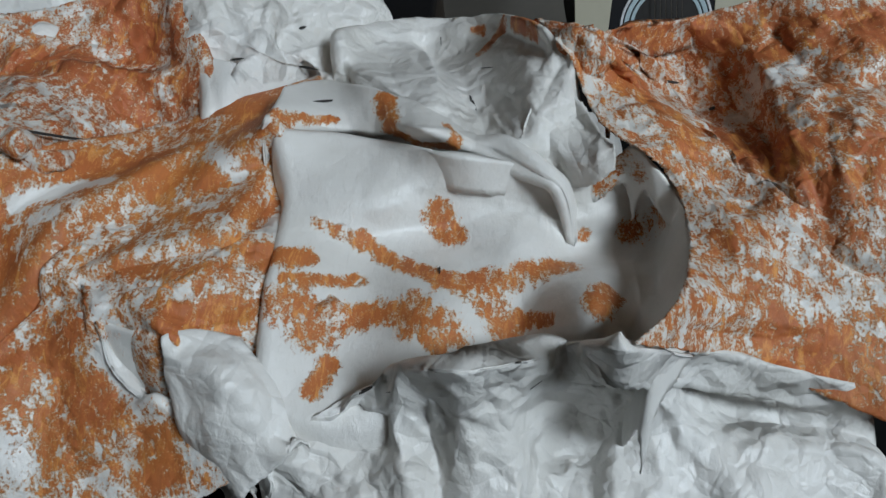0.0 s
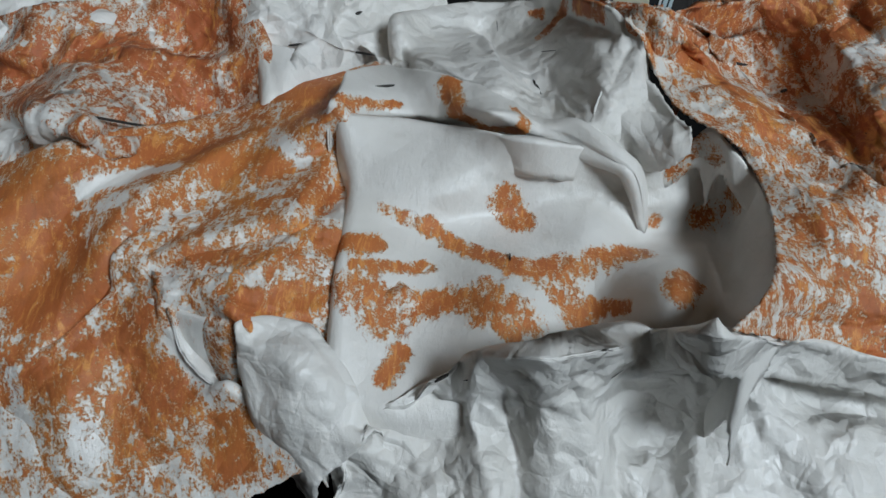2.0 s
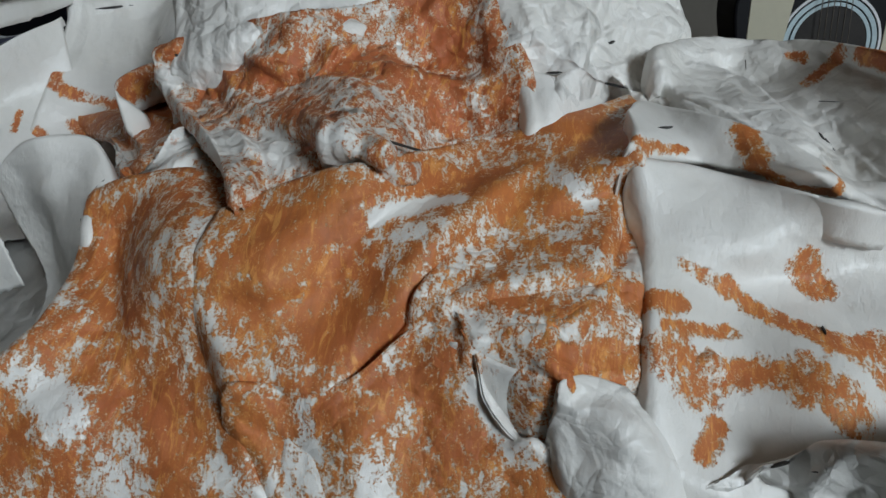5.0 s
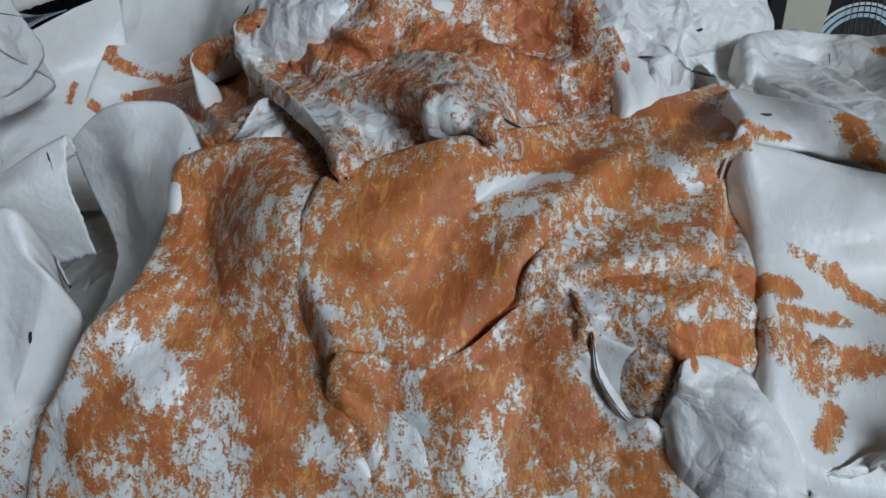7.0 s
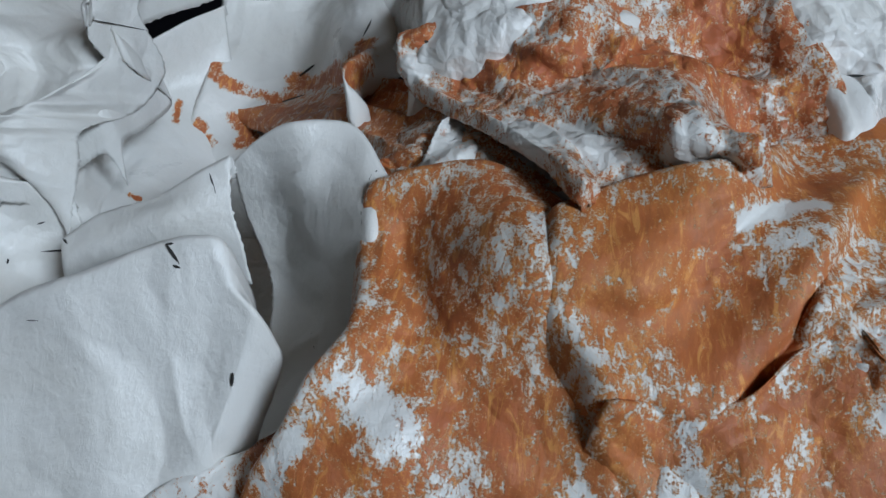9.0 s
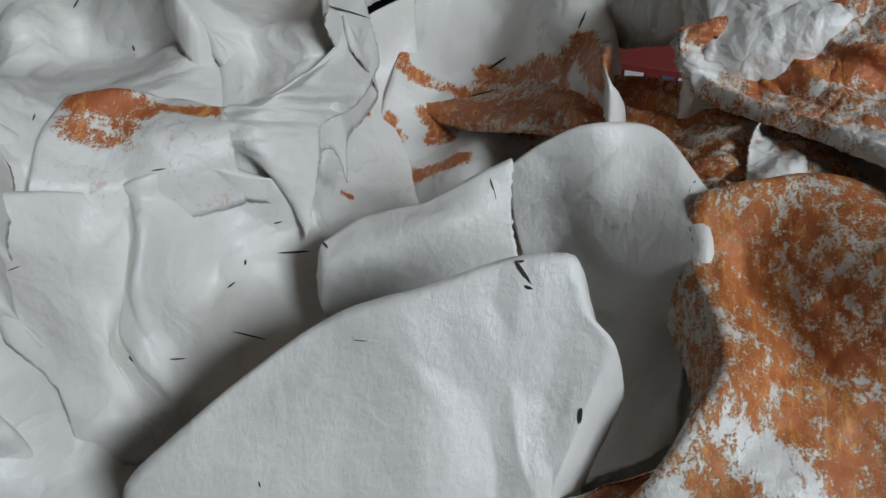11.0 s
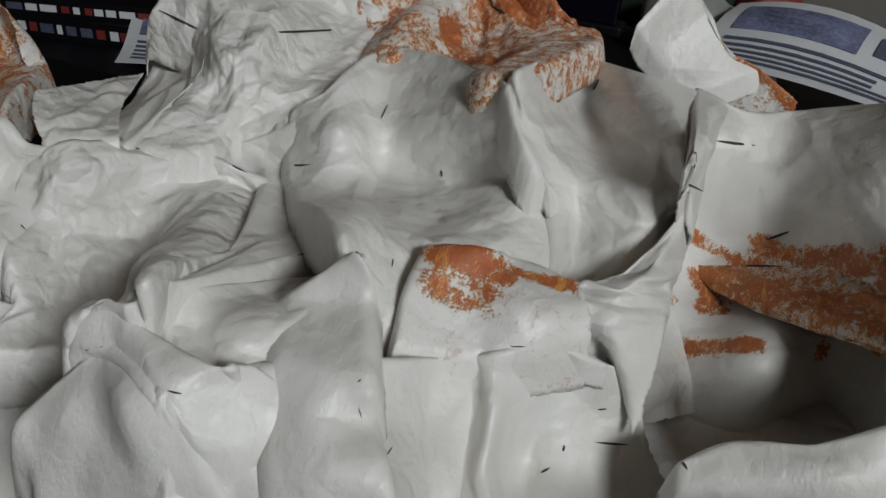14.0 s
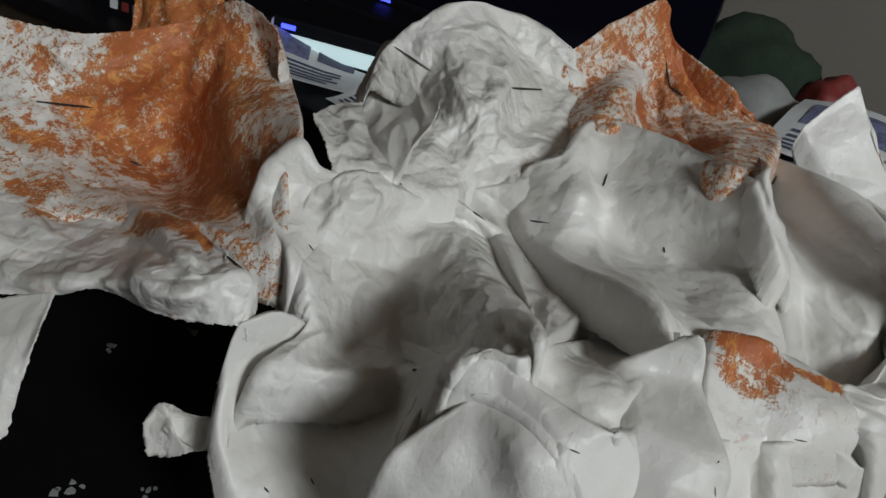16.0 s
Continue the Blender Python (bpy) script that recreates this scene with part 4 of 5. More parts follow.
DABS["crinkled_flap"] = [
    (0.00, 0.33, 0.02, 0.50, 0.0069, 0.95),
    (0.23, 0.60, 0.23, 0.72, 0.0049, 0.90),
    (0.30, 0.18, 0.60, 0.57, 0.0050, 0.80),
    (0.62, 0.77, 0.62, 0.92, 0.0046, 0.85),
    (0.95, 0.30, 0.92, 0.63, 0.0050, 0.90),
    (0.00, 0.78, 0.07, 0.90, 0.0104, 0.90),
    (0.15, 0.32, 0.27, 0.45, 0.0058, -0.50),
    (0.37, 0.85, 0.42, 0.93, 0.0063, -0.90),
    (0.33, 0.05, 0.55, 0.00, 0.0023, -0.60),
]
DABS["lower_sheet"] = [
    (0.35, 0.80, 0.57, 0.78, 0.0077, 0.85),
]
DABS["hollow_slope"] = [
    (0.10, 0.07, 0.30, 0.25, 0.0080, 0.85),
    (0.05, 0.38, 0.07, 0.77, 0.0157, 0.62),
    (0.32, 0.53, 0.50, 0.75, 0.0217, 0.62),
    (0.43, 0.27, 0.50, 0.43, 0.0112, 0.75),
    (0.75, 0.15, 0.67, 0.27, 0.0072, 0.90),
    (0.62, 0.52, 0.60, 0.68, 0.0090, 0.80),
    (0.63, 0.73, 0.78, 0.80, 0.0105, 0.90),
    (0.75, 0.42, 0.83, 0.57, 0.0107, 0.60),
    (0.58, 0.28, 0.63, 0.42, 0.0072, -0.80),
    (0.73, 0.63, 0.82, 0.67, 0.0089, -0.50),
    (0.67, 0.05, 0.83, 0.05, 0.0034, -0.80),
    (0.72, 0.92, 0.78, 0.98, 0.0067, -0.40),
    (0.10, 0.85, 0.15, 0.97, 0.0053, -0.60),
]
DABS["shadow_slope"] = [
    (0.08, 0.02, 0.18, 0.67, 0.0114, 0.85),
    (0.30, 0.42, 0.12, 0.98, 0.0112, 0.80),
    (0.73, 0.37, 0.60, 0.67, 0.0091, 0.70),
    (0.58, 0.15, 0.82, 0.17, 0.0052, -0.60),
]
DABS["white_slope"] = [
    (0.35, 0.00, 0.40, 0.03, 0.0042, 0.70),
    (0.42, 0.08, 0.48, 0.40, 0.0042, 0.85),
    (0.42, 0.42, 0.48, 0.73, 0.0069, 0.80),
    (0.42, 0.88, 0.63, 0.98, 0.0071, 0.90),
    (0.58, 0.45, 0.72, 0.80, 0.0063, 0.80),
    (0.57, 0.02, 0.63, 0.10, 0.0035, 0.75),
    (0.77, 0.17, 0.77, 0.45, 0.0053, 0.90),
    (0.62, 0.72, 0.70, 0.93, 0.0045, 0.70),
    (0.63, 0.25, 0.57, 0.37, 0.0047, 0.60),
    (0.52, 0.43, 0.67, 0.60, 0.0072, 0.75),
    (0.78, 0.67, 0.75, 0.82, 0.0047, 0.70),
    (0.53, 0.17, 0.63, 0.32, 0.0035, 0.70),
    (0.45, 0.78, 0.67, 0.83, 0.0055, 0.70),
]
DABS["white_saddle"] = [
    (0.30, 0.17, 0.37, 0.18, 0.0017, 0.90),
    (0.68, 0.25, 0.70, 0.23, 0.0015, 0.90),
]
DABS["corner_scrap"] = [
    (0.15, 0.65, 0.17, 0.78, 0.0064, 0.85),
    (0.57, 0.58, 0.53, 0.95, 0.0062, 0.60),
]
DABS["painted_bump"] = [
    (0.08, 0.08, 0.23, 0.53, 0.0049, 0.95),
    (0.20, 0.60, 0.13, 0.93, 0.0031, 0.85),
    (0.47, 0.15, 0.57, 0.45, 0.0046, 0.60),
]
DABS["tall_sheet"] = [
    (0.18, 0.23, 0.22, 0.23, 0.0051, 0.70),
    (0.08, 0.48, 0.00, 0.58, 0.0109, 0.90),
    (0.33, 0.37, 0.25, 0.43, 0.0037, 0.90),
    (0.12, 0.70, 0.48, 0.82, 0.0148, 0.90),
    (0.45, 0.55, 0.80, 0.78, 0.0231, 0.85),
    (0.42, 0.35, 0.37, 0.53, 0.0084, 0.80),
    (0.63, 0.27, 0.58, 0.17, 0.0048, 0.80),
    (0.85, 0.18, 0.85, 0.27, 0.0058, 0.60),
    (0.58, 0.43, 0.72, 0.50, 0.0169, 0.80),
    (0.20, 0.48, 0.28, 0.60, 0.0139, 0.85),
    (0.32, 0.83, 0.60, 0.87, 0.0069, -0.35),
]
DABS["back_peak"] = [
    (0.00, 0.08, 0.47, 0.90, 0.0182, 0.85),
]
DABS["rolled_tube"] = [
    (0.12, 0.25, 0.12, 0.50, 0.0062, 0.60),
    (0.17, 0.60, 0.00, 0.92, 0.0049, 0.95),
]
DABS["orange_peak"] = [
    (0.05, 0.50, 0.17, 0.63, 0.0084, 0.90),
    (0.25, 0.68, 0.47, 0.82, 0.0088, 0.90),
    (0.63, 0.38, 0.82, 0.75, 0.0104, 1.00),
    (0.10, 0.20, 0.27, 0.35, 0.0082, 0.60),
    (0.48, 0.15, 0.63, 0.28, 0.0089, 0.50),
    (0.28, 0.53, 0.60, 0.58, 0.0070, 0.70),
    (0.23, 0.93, 0.55, 0.93, 0.0059, 0.70),
    (0.42, 0.40, 0.52, 0.28, 0.0069, -0.60),
]
DABS["orange_edge"] = [
    (0.08, 0.05, 0.12, 0.98, 0.0053, 0.90),
]
DABS["back_dish"] = [
    (0.27, 0.55, 0.08, 0.63, 0.0037, 0.85),
    (0.10, 0.52, 0.10, 0.55, 0.0022, 0.85),
    (0.03, 0.68, 0.05, 0.77, 0.0029, 0.80),
]
TEARS = {}
TEARS["fold_band"] = [(0.300, 0.117, 0.258, 0.208, 0.0008)]
TEARS["back_dish"] = [(0.600, 0.300, 0.708, 0.333, 0.0009), (0.658, 0.508, 0.767, 0.533, 0.0014), (0.442, 0.550, 0.425, 0.608, 0.0005), (0.117, 0.400, 0.250, 0.392, 0.0004)]
TEARS["white_crumple"] = [(0.675, 0.158, 0.775, 0.267, 0.0011), (0.983, 0.483, 1.000, 0.708, 0.0013), (0.442, 0.717, 0.475, 0.742, 0.0013)]
TEARS["cave_bowl"] = [(0.633, 0.317, 0.642, 0.333, 0.0007), (0.033, 0.692, 0.058, 0.683, 0.0005)]
TEARS["front_crumple"] = [(0.325, 0.175, 0.358, 0.183, 0.0009), (0.017, 0.233, 0.058, 0.258, 0.0007), (0.117, 0.283, 0.133, 0.308, 0.0004), (0.317, 0.500, 0.200, 0.558, 0.0003)]
TEARS["right_hill"] = [(0.350, 0.267, 0.333, 0.317, 0.0010), (0.433, 0.375, 0.433, 0.392, 0.0012), (0.667, 0.633, 0.717, 0.650, 0.0010)]
TEARS["shadow_slope"] = [(0.000, 0.292, 0.000, 0.450, 0.0015)]
TEARS["white_slope"] = [(0.183, 0.150, 0.150, 0.350, 0.0017), (0.408, 0.417, 0.375, 0.500, 0.0012), (0.367, 0.883, 0.325, 0.925, 0.0012), (0.392, 0.900, 0.392, 0.858, 0.0006)]
TEARS["red_ridge"] = [(0.142, 0.075, 0.200, 0.108, 0.0014), (0.742, 0.567, 0.875, 0.733, 0.0004)]
TEARS["grey_wall"] = [(0.033, 0.958, 0.092, 0.917, 0.0008), (0.433, 1.000, 0.450, 1.000, 0.0007), (0.233, 0.950, 0.275, 0.983, 0.0004), (0.708, 0.450, 0.750, 0.500, 0.0005)]
TEARS["rolled_sheet"] = [(0.000, 0.008, 0.142, 0.017, 0.0008), (0.042, 0.908, 0.325, 0.917, 0.0008)]
TEARS["bright_dome"] = [(0.000, 0.833, 0.125, 0.850, 0.0010), (0.125, 0.825, 0.158, 0.858, 0.0009), (0.000, 0.833, 0.000, 0.850, 0.0008), (0.725, 0.967, 0.792, 1.000, 0.0008), (0.092, 0.458, 0.117, 0.475, 0.0003), (0.533, 0.100, 0.558, 0.158, 0.0008), (0.467, 0.175, 0.500, 0.175, 0.0005)]
TEARS["corner_scrap"] = [(0.000, 0.033, 0.050, 0.108, 0.0012)]
TEARS["white_rim"] = [(0.000, 0.175, 0.300, 0.208, 0.0008), (0.000, 0.242, 1.000, 0.250, 0.0006), (0.375, 0.975, 0.350, 0.983, 0.0006)]
TEARS["valley_floor"] = [(0.392, 0.875, 0.375, 0.942, 0.0009), (0.442, 0.792, 0.425, 0.800, 0.0010), (0.558, 0.750, 0.525, 0.767, 0.0009), (0.550, 0.892, 0.558, 0.908, 0.0008), (0.783, 0.750, 0.858, 0.825, 0.0005), (0.775, 0.342, 0.800, 0.383, 0.0010), (0.733, 0.217, 0.775, 0.200, 0.0008), (0.817, 0.517, 0.825, 0.575, 0.0006), (0.242, 0.867, 0.225, 0.892, 0.0007), (0.375, 0.033, 0.350, 0.042, 0.0004)]
TEARS["painted_bump"] = [(0.858, 0.967, 0.508, 0.983, 0.0007), (1.000, 0.625, 1.000, 0.692, 0.0005)]
TEARS["basin_wall"] = [(0.892, 0.267, 0.883, 0.308, 0.0006), (0.367, 0.025, 0.392, 0.092, 0.0006), (0.225, 0.475, 0.183, 0.508, 0.0006), (0.483, 0.692, 0.425, 0.700, 0.0009)]
TEARS["basin_side"] = [(0.150, 0.575, 0.108, 0.592, 0.0009)]
TEARS["pointed_fin"] = [(0.008, 0.558, 0.000, 0.792, 0.0007), (0.442, 0.942, 0.417, 1.000, 0.0005), (0.533, 0.958, 0.575, 0.975, 0.0003)]
TEARS["front_white"] = [(0.033, 0.017, 0.075, 0.133, 0.0004), (0.208, 0.208, 0.208, 0.258, 0.0005)]
TEARS["white_dome"] = [(1.000, 0.542, 1.000, 0.575, 0.0008), (0.608, 0.942, 0.500, 1.000, 0.0006), (0.292, 0.025, 0.358, 0.058, 0.0006), (0.050, 0.367, 0.067, 0.500, 0.0006), (0.000, 0.783, 0.000, 0.850, 0.0006)]
TEARS["pink_facet"] = [(0.200, 0.292, 0.225, 0.558, 0.0008), (1.000, 0.658, 1.000, 0.792, 0.0010), (0.342, 0.958, 0.375, 1.000, 0.0009)]
TEARS["saddle_strip"] = [(0.533, 0.000, 0.517, 0.183, 0.0011), (0.617, 0.583, 0.567, 0.692, 0.0005)]
TEARS["lower_basin"] = [(0.742, 0.142, 0.767, 0.167, 0.0008), (0.083, 0.017, 0.067, 0.067, 0.0005), (0.267, 0.108, 0.250, 0.192, 0.0005), (0.700, 0.417, 0.717, 0.450, 0.0006)]
TEARS["near_blob"] = [(0.000, 0.017, 0.233, 0.008, 0.0004)]
TEARS["crown"] = [(0.442, 0.508, 0.392, 0.800, 0.0009), (0.025, 0.000, 0.242, 0.000, 0.0007), (0.000, 0.983, 0.042, 1.000, 0.0013)]
TEARS["orange_peak"] = [(0.308, 0.542, 0.442, 0.633, 0.0017), (0.442, 0.633, 0.467, 0.700, 0.0010)]
TEARS["tall_sheet"] = [(0.417, 0.225, 0.433, 0.425, 0.0007), (0.342, 0.350, 0.350, 0.417, 0.0006), (0.683, 0.475, 0.692, 0.500, 0.0005)]
TEARS["rolled_tube"] = [(0.142, 1.000, 0.575, 1.000, 0.0007), (0.642, 0.208, 0.875, 0.267, 0.0005)]

# ---- the paper sculpture ----
SHEET = {   # crumple in mm, base paint, redness
    "cave_bowl": (0.9, 0.0, 0.25), "rim_slope": (2.2, 0.42, 0.35), "right_hill": (2.8, 0.52, 0.6), "front_crumple": (3.4, 0.0, 0),
    "grey_leaf": (2.2, 0.0, 0), "fold_band": (1.0, 0.0, 0.2), "back_dish": (1.8, 0.0, 0.6), "twist_crest": (2.4, 0.0, 0),
    "white_crumple": (3.4, 0.0, 0.5), "red_ridge": (2.8, 0.44, 0.75), "grey_back_crumple": (2.6, 0.0, 0), "long_ridge": (1.0, 0.56, 0.1),
    "drape": (2.0, 0.47, 0.2), "crinkled_flap": (2.6, 0.44, 0.2), "lower_sheet": (1.5, 0.3, 0.2), "hollow_slope": (1.3, 0.44, 0.35),
    "corner_scrap": (1.5, 0.2, 0.5), "grey_wall": (0.9, 0.0, 0), "rolled_sheet": (1.0, 0.0, 0), "white_slope": (1.0, 0.0, 0.75),
    "bright_dome": (0.9, 0.0, 0), "valley_floor": (1.2, 0.0, 0), "painted_bump": (1.2, 0.1, 0.85), "white_rim": (1.1, 0.0, 0),
    "basin_wall": (1.3, 0.0, 0), "pointed_fin": (1.1, 0.0, 0), "front_white": (1.6, 0.0, 0), "shaded_back": (1.2, 0.0, 0),
    "white_dome": (2.2, 0.0, 0), "lower_basin": (1.0, 0.0, 0), "near_blob": (0.9, 0.0, 0), "saddle_strip": (1.3, 0.0, 0),
    "tall_sheet": (1.3, 0.30, 0.6), "back_peak": (2.0, 0.5, 0.4), "rolled_tube": (2.0, 0.1, 0.7), "hanging_strip": (1.2, 0.0, 0),
    "white_knot": (1.6, 0.0, 0), "far_scrap": (1.6, 0.0, 0), "curled_leaf": (0.8, 0.0, 0), "crown": (2.4, 0.0, 0),
    "pink_facet": (1.3, 0.0, 0), "shaded_pocket": (1.0, 0.1, 0.2), "basin_side": (1.0, 0.0, 0), "white_tongue": (0.8, 0.0, 0), "white_crinkle": (2.6, 0.12, 0.3), "end_crumple": (3.0, 0.1, 0.5), "orange_edge": (1.4, 0.2, 0.6), "inner_core": (2.0, 0.0, 0),
    "white_saddle": (1.0, 0.0, 0.5), "front_fold": (1.4, 0.0, 0), "orange_peak": (1.6, 0.4, 0.75), "white_spike": (1.0, 0.0, 0.5), "loose_scrap": (2.0, 0.0, 0), "shadow_slope": (1.6, 0.5, 0.3),
}
LABEL = {
    "cave_bowl": "smooth white hollow dabbed with orange paint", "rim_slope": "rough slope dry-brushed in orange", "right_hill": "rust-orange painted crumpled hillside",
    "front_crumple": "grey-white crumpled front sheet", "red_ridge": "red-orange painted crumpled ridge", "long_ridge": "smooth ochre-orange ridge sheet",
    "hollow_slope": "brown-orange mottled slope sheet", "bright_dome": "bright white folded sheet", "tall_sheet": "upright rust-stained sheet",
    "orange_peak": "white peak streaked with rust-orange paint", "white_slope": "white slope splashed with rust-orange paint", "curled_leaf": "plain curled leaf of paper",
    "crown": "white crumpled crown of paper", "pointed_fin": "torn pointed fin of white paper",
}


def spline(n, m):
    """Weights of n control rows for m rows of a smooth sheet."""
    s = np.linspace(0, n - 1, m)
    i = np.minimum(s.astype(int), n - 2)
    f = s - i
    w = np.zeros((m, n))
    a = np.arange(m)
    for k, c in zip((-1, 0, 1, 2), (-.5 * f + f**2 - .5 * f**3, 1 - 2.5 * f**2 + 1.5 * f**3, .5 * f + 2 * f**2 - 1.5 * f**3, -.5 * f**2 + .5 * f**3)):
        j = i + k
        for lo, hi, sel in ((0, 1, j < 0), (n - 1, n - 2, j > n - 1)):
            np.add.at(w, (a[sel], np.full(sel.sum(), lo)), 2 * c[sel])
            np.add.at(w, (a[sel], np.full(sel.sum(), hi)), -c[sel])
        ok = (j >= 0) & (j < n)
        np.add.at(w, (a[ok], j[ok]), c[ok])
    return w


def facets(p, cell, rng):
    """Height of a crumpled sheet: flat triangles of about that size that meet in sharp creases."""
    turn = rng.uniform(0, 6.28)
    c, s = math.cos(turn), math.sin(turn)
    q = p @ np.array([[c, -s], [s, c]]) / cell
    q = q + 0.28 * np.stack([np.sin(q[:, 1] * 1.9 + turn) + 0.5 * np.sin(q[:, 0] * 3.1), np.sin(q[:, 0] * 2.3 + 2 * turn) + 0.5 * np.sin(q[:, 1] * 3.7)], 1)
    k = q + q.sum(1, keepdims=True) * 0.366
    i = np.floor(k).astype(int)
    f = k - i
    table = rng.uniform(-1, 1, (97, 89))

    def at(di, dj):
        return table[(i[:, 0] + di) % 97, (i[:, 1] + dj) % 89]
    low = f[:, 0] > f[:, 1]
    h00, h11 = at(0, 0), at(1, 1)
    one = h00 + (at(1, 0) - h00) * f[:, 0] + (h11 - at(1, 0)) * f[:, 1]
    two = h00 + (at(0, 1) - h00) * f[:, 1] + (h11 - at(0, 1)) * f[:, 0]
    return np.where(low, one, two)


SKIRT = {"rolled_sheet": (0.012, "tbl"), "grey_wall": (0.010, "tr"), "white_saddle": (0.008, "tr"), "twist_crest": (0.008, "b"), "inner_core": (0.04, "tblr"), "orange_edge": (0.01, "b"), "loose_scrap": (0, ""), "hanging_strip": (0, ""), "rolled_tube": (0.006, "tlr"), "rim_slope": (0.008, "b"), "white_crinkle": (0.006, "b"), "red_ridge": (0.006, "blr"), "lower_sheet": (0.012, "tlr"),
         "grey_leaf": (0.012, "tlr"), "white_spike": (0.012, "blr"), "back_peak": (0.02, "b"), "curled_leaf": (0.01, "b"), "pointed_fin": (0.015, "blr"),
         "lower_basin": (0.012, "tblr"), "white_rim": (0.012, "t"), "shadow_slope": (0, ""), "painted_bump": (0.015, "tbl"), "valley_floor": (0.015, "tbl"), "tall_sheet": (0.02, "br"), "far_scrap": (0.02, "b")}


def skirted(g, drop, sides, rows=9):
    """The sheet g with its edges folded down on the named sides (top, bottom, left, right)."""
    for side in sides:
        h = {"t": g, "b": g[::-1], "l": g.transpose(1, 0, 2), "r": g.transpose(1, 0, 2)[::-1]}[side]
        out = h[0] - h[2]
        out /= np.linalg.norm(out, axis=1, keepdims=True) + 1e-9
        s = (np.arange(rows, 0, -1) / rows)[:, None, None]
        fold = h[0] + out * 0.35 * drop * s**0.6 + np.array((0, 0, -1.0)) * drop * s**1.4
        h = np.concatenate([fold, h])
        g = {"t": h, "b": h[::-1], "l": h.transpose(1, 0, 2), "r": h[::-1].transpose(1, 0, 2)}[side]
    return g


def sheet_mesh(name, net, crumple, base, red, dabs, step=0.0011):
    net = np.array(net)
    rng = np.random.default_rng(sum(map(ord, name)))
    rough = np.einsum("ai,bj,ijk->abk", spline(net.shape[0], 24), spline(net.shape[1], 24), net)
    lv = np.linalg.norm(np.diff(rough, axis=0), axis=2).sum(0).mean()
    lu = np.linalg.norm(np.diff(rough, axis=1), axis=2).sum(1).mean()
    m, k = (int(np.clip(q / step, 16, 170)) for q in (lv, lu))
    g = np.einsum("ai,bj,ijk->abk", spline(net.shape[0], m), spline(net.shape[1], k), net)
    smooth = g.reshape(-1, 3)
    m0, k0 = m, k
    drop, sides = SKIRT.get(name, (0.02, "tblr"))
    g = skirted(g, drop, sides)
    m, k = g.shape[:2]
    flat = g.reshape(-1, 3)
    v, u = (q.ravel() for q in np.meshgrid(np.linspace(0, 1, m), np.linspace(0, 1, k), indexing="ij"))
    paint = np.full(len(flat), base)
    for v1, u1, v2, u2, r, s in dabs:
        a, c = (smooth[int(round(y * (m0 - 1))) * k0 + int(round(x * (k0 - 1)))] for y, x in ((v1, u1), (v2, u2)))
        t = np.clip(((flat - a) @ (c - a)) / max((c - a) @ (c - a), 1e-9), 0, 1)
        d = np.linalg.norm(flat - a - t[:, None] * (c - a), axis=1) / r
        f = np.clip((1.6 - d) / 1.2, 0, 1)
        f = f * f * (3 - 2 * f)
        paint = np.where(f * s > 0, np.maximum(paint, paint * (1 - f) + f * s), paint * (1 + np.minimum(s, 0) * f))
    nrm = np.cross(np.gradient(g, axis=1), np.gradient(g, axis=0)).reshape(-1, 3)
    nrm /= np.linalg.norm(nrm, axis=1, keepdims=True) + 1e-12
    p = np.stack([u * lu, v * lv], 1)
    h = 2.2 * facets(p, 0.040, rng) + 1.7 * facets(p, 0.020, rng) + min(1, crumple / 2.0) * (0.5 * facets(p, 0.009, rng) + 0.16 * facets(p, 0.0045, rng))
    h *= 0.3 + 0.7 * np.clip(np.minimum.reduce([u, 1 - u, v, 1 - v]) / 0.22, 0, 1)
    top = flat + nrm * (h * crumple * 0.001)[:, None]
    rim = np.minimum.reduce([u, 1 - u, v, 1 - v]) == 0
    top[rim] += rng.normal(0, 0.0002, (rim.sum(), 3))
    low = top - nrm * 0.0006
    i = np.arange(m * k).reshape(m, k)
    q = np.stack([i[:-1, :-1], i[:-1, 1:], i[1:, 1:], i[1:, :-1]], -1).reshape(-1, 4)
    loop = np.concatenate([i[0, :-1], i[:-1, -1], i[-1, :0:-1], i[:0:-1, 0]])
    nxt = np.roll(loop, -1)
    off = m * k
    faces = np.concatenate([q[:, ::-1], q + off, np.stack([loop, nxt, nxt + off, loop + off], 1)])
    me = bpy.data.meshes.new(name)
    me.from_pydata(np.concatenate([top, low]).tolist(), [], faces.tolist())
    for key, val in (("paint", np.concatenate([paint, paint])), ("red", np.full(2 * off, red)), ("fold", np.full(2 * off, min(max(0.12, 0.36 * crumple - 0.2), 0.9)))):
        me.attributes.new(key, "FLOAT", "POINT").data.foreach_set("value", val.astype(np.float32))
    me.polygons.foreach_set("use_smooth", np.ones(len(faces), bool))
    me.materials.append(PAPER)
    me.update()
    return me


# a plain sheet inside the sculpture, under all the others
NETS["inner_core"] = [[(x, y, 0.026 + 0.010 * math.sin(9 * x + 14 * y)) for x in (-0.55, -0.42, -0.3, -0.18, -0.06, 0.08)] for y in (0.43, 0.34, 0.27, 0.21)]
sculpture = thing("paper_sculpture", "crumpled white paper landscape sculpture painted with orange", "sculpture")
for name, (crumple, base, red) in SHEET.items():
    ob = new(name, sheet_mesh(name, NETS[name], crumple, base, red, DABS.get(name, ())))
    ob.parent = sculpture
    if name in LABEL:
        ob["label"] = LABEL[name]


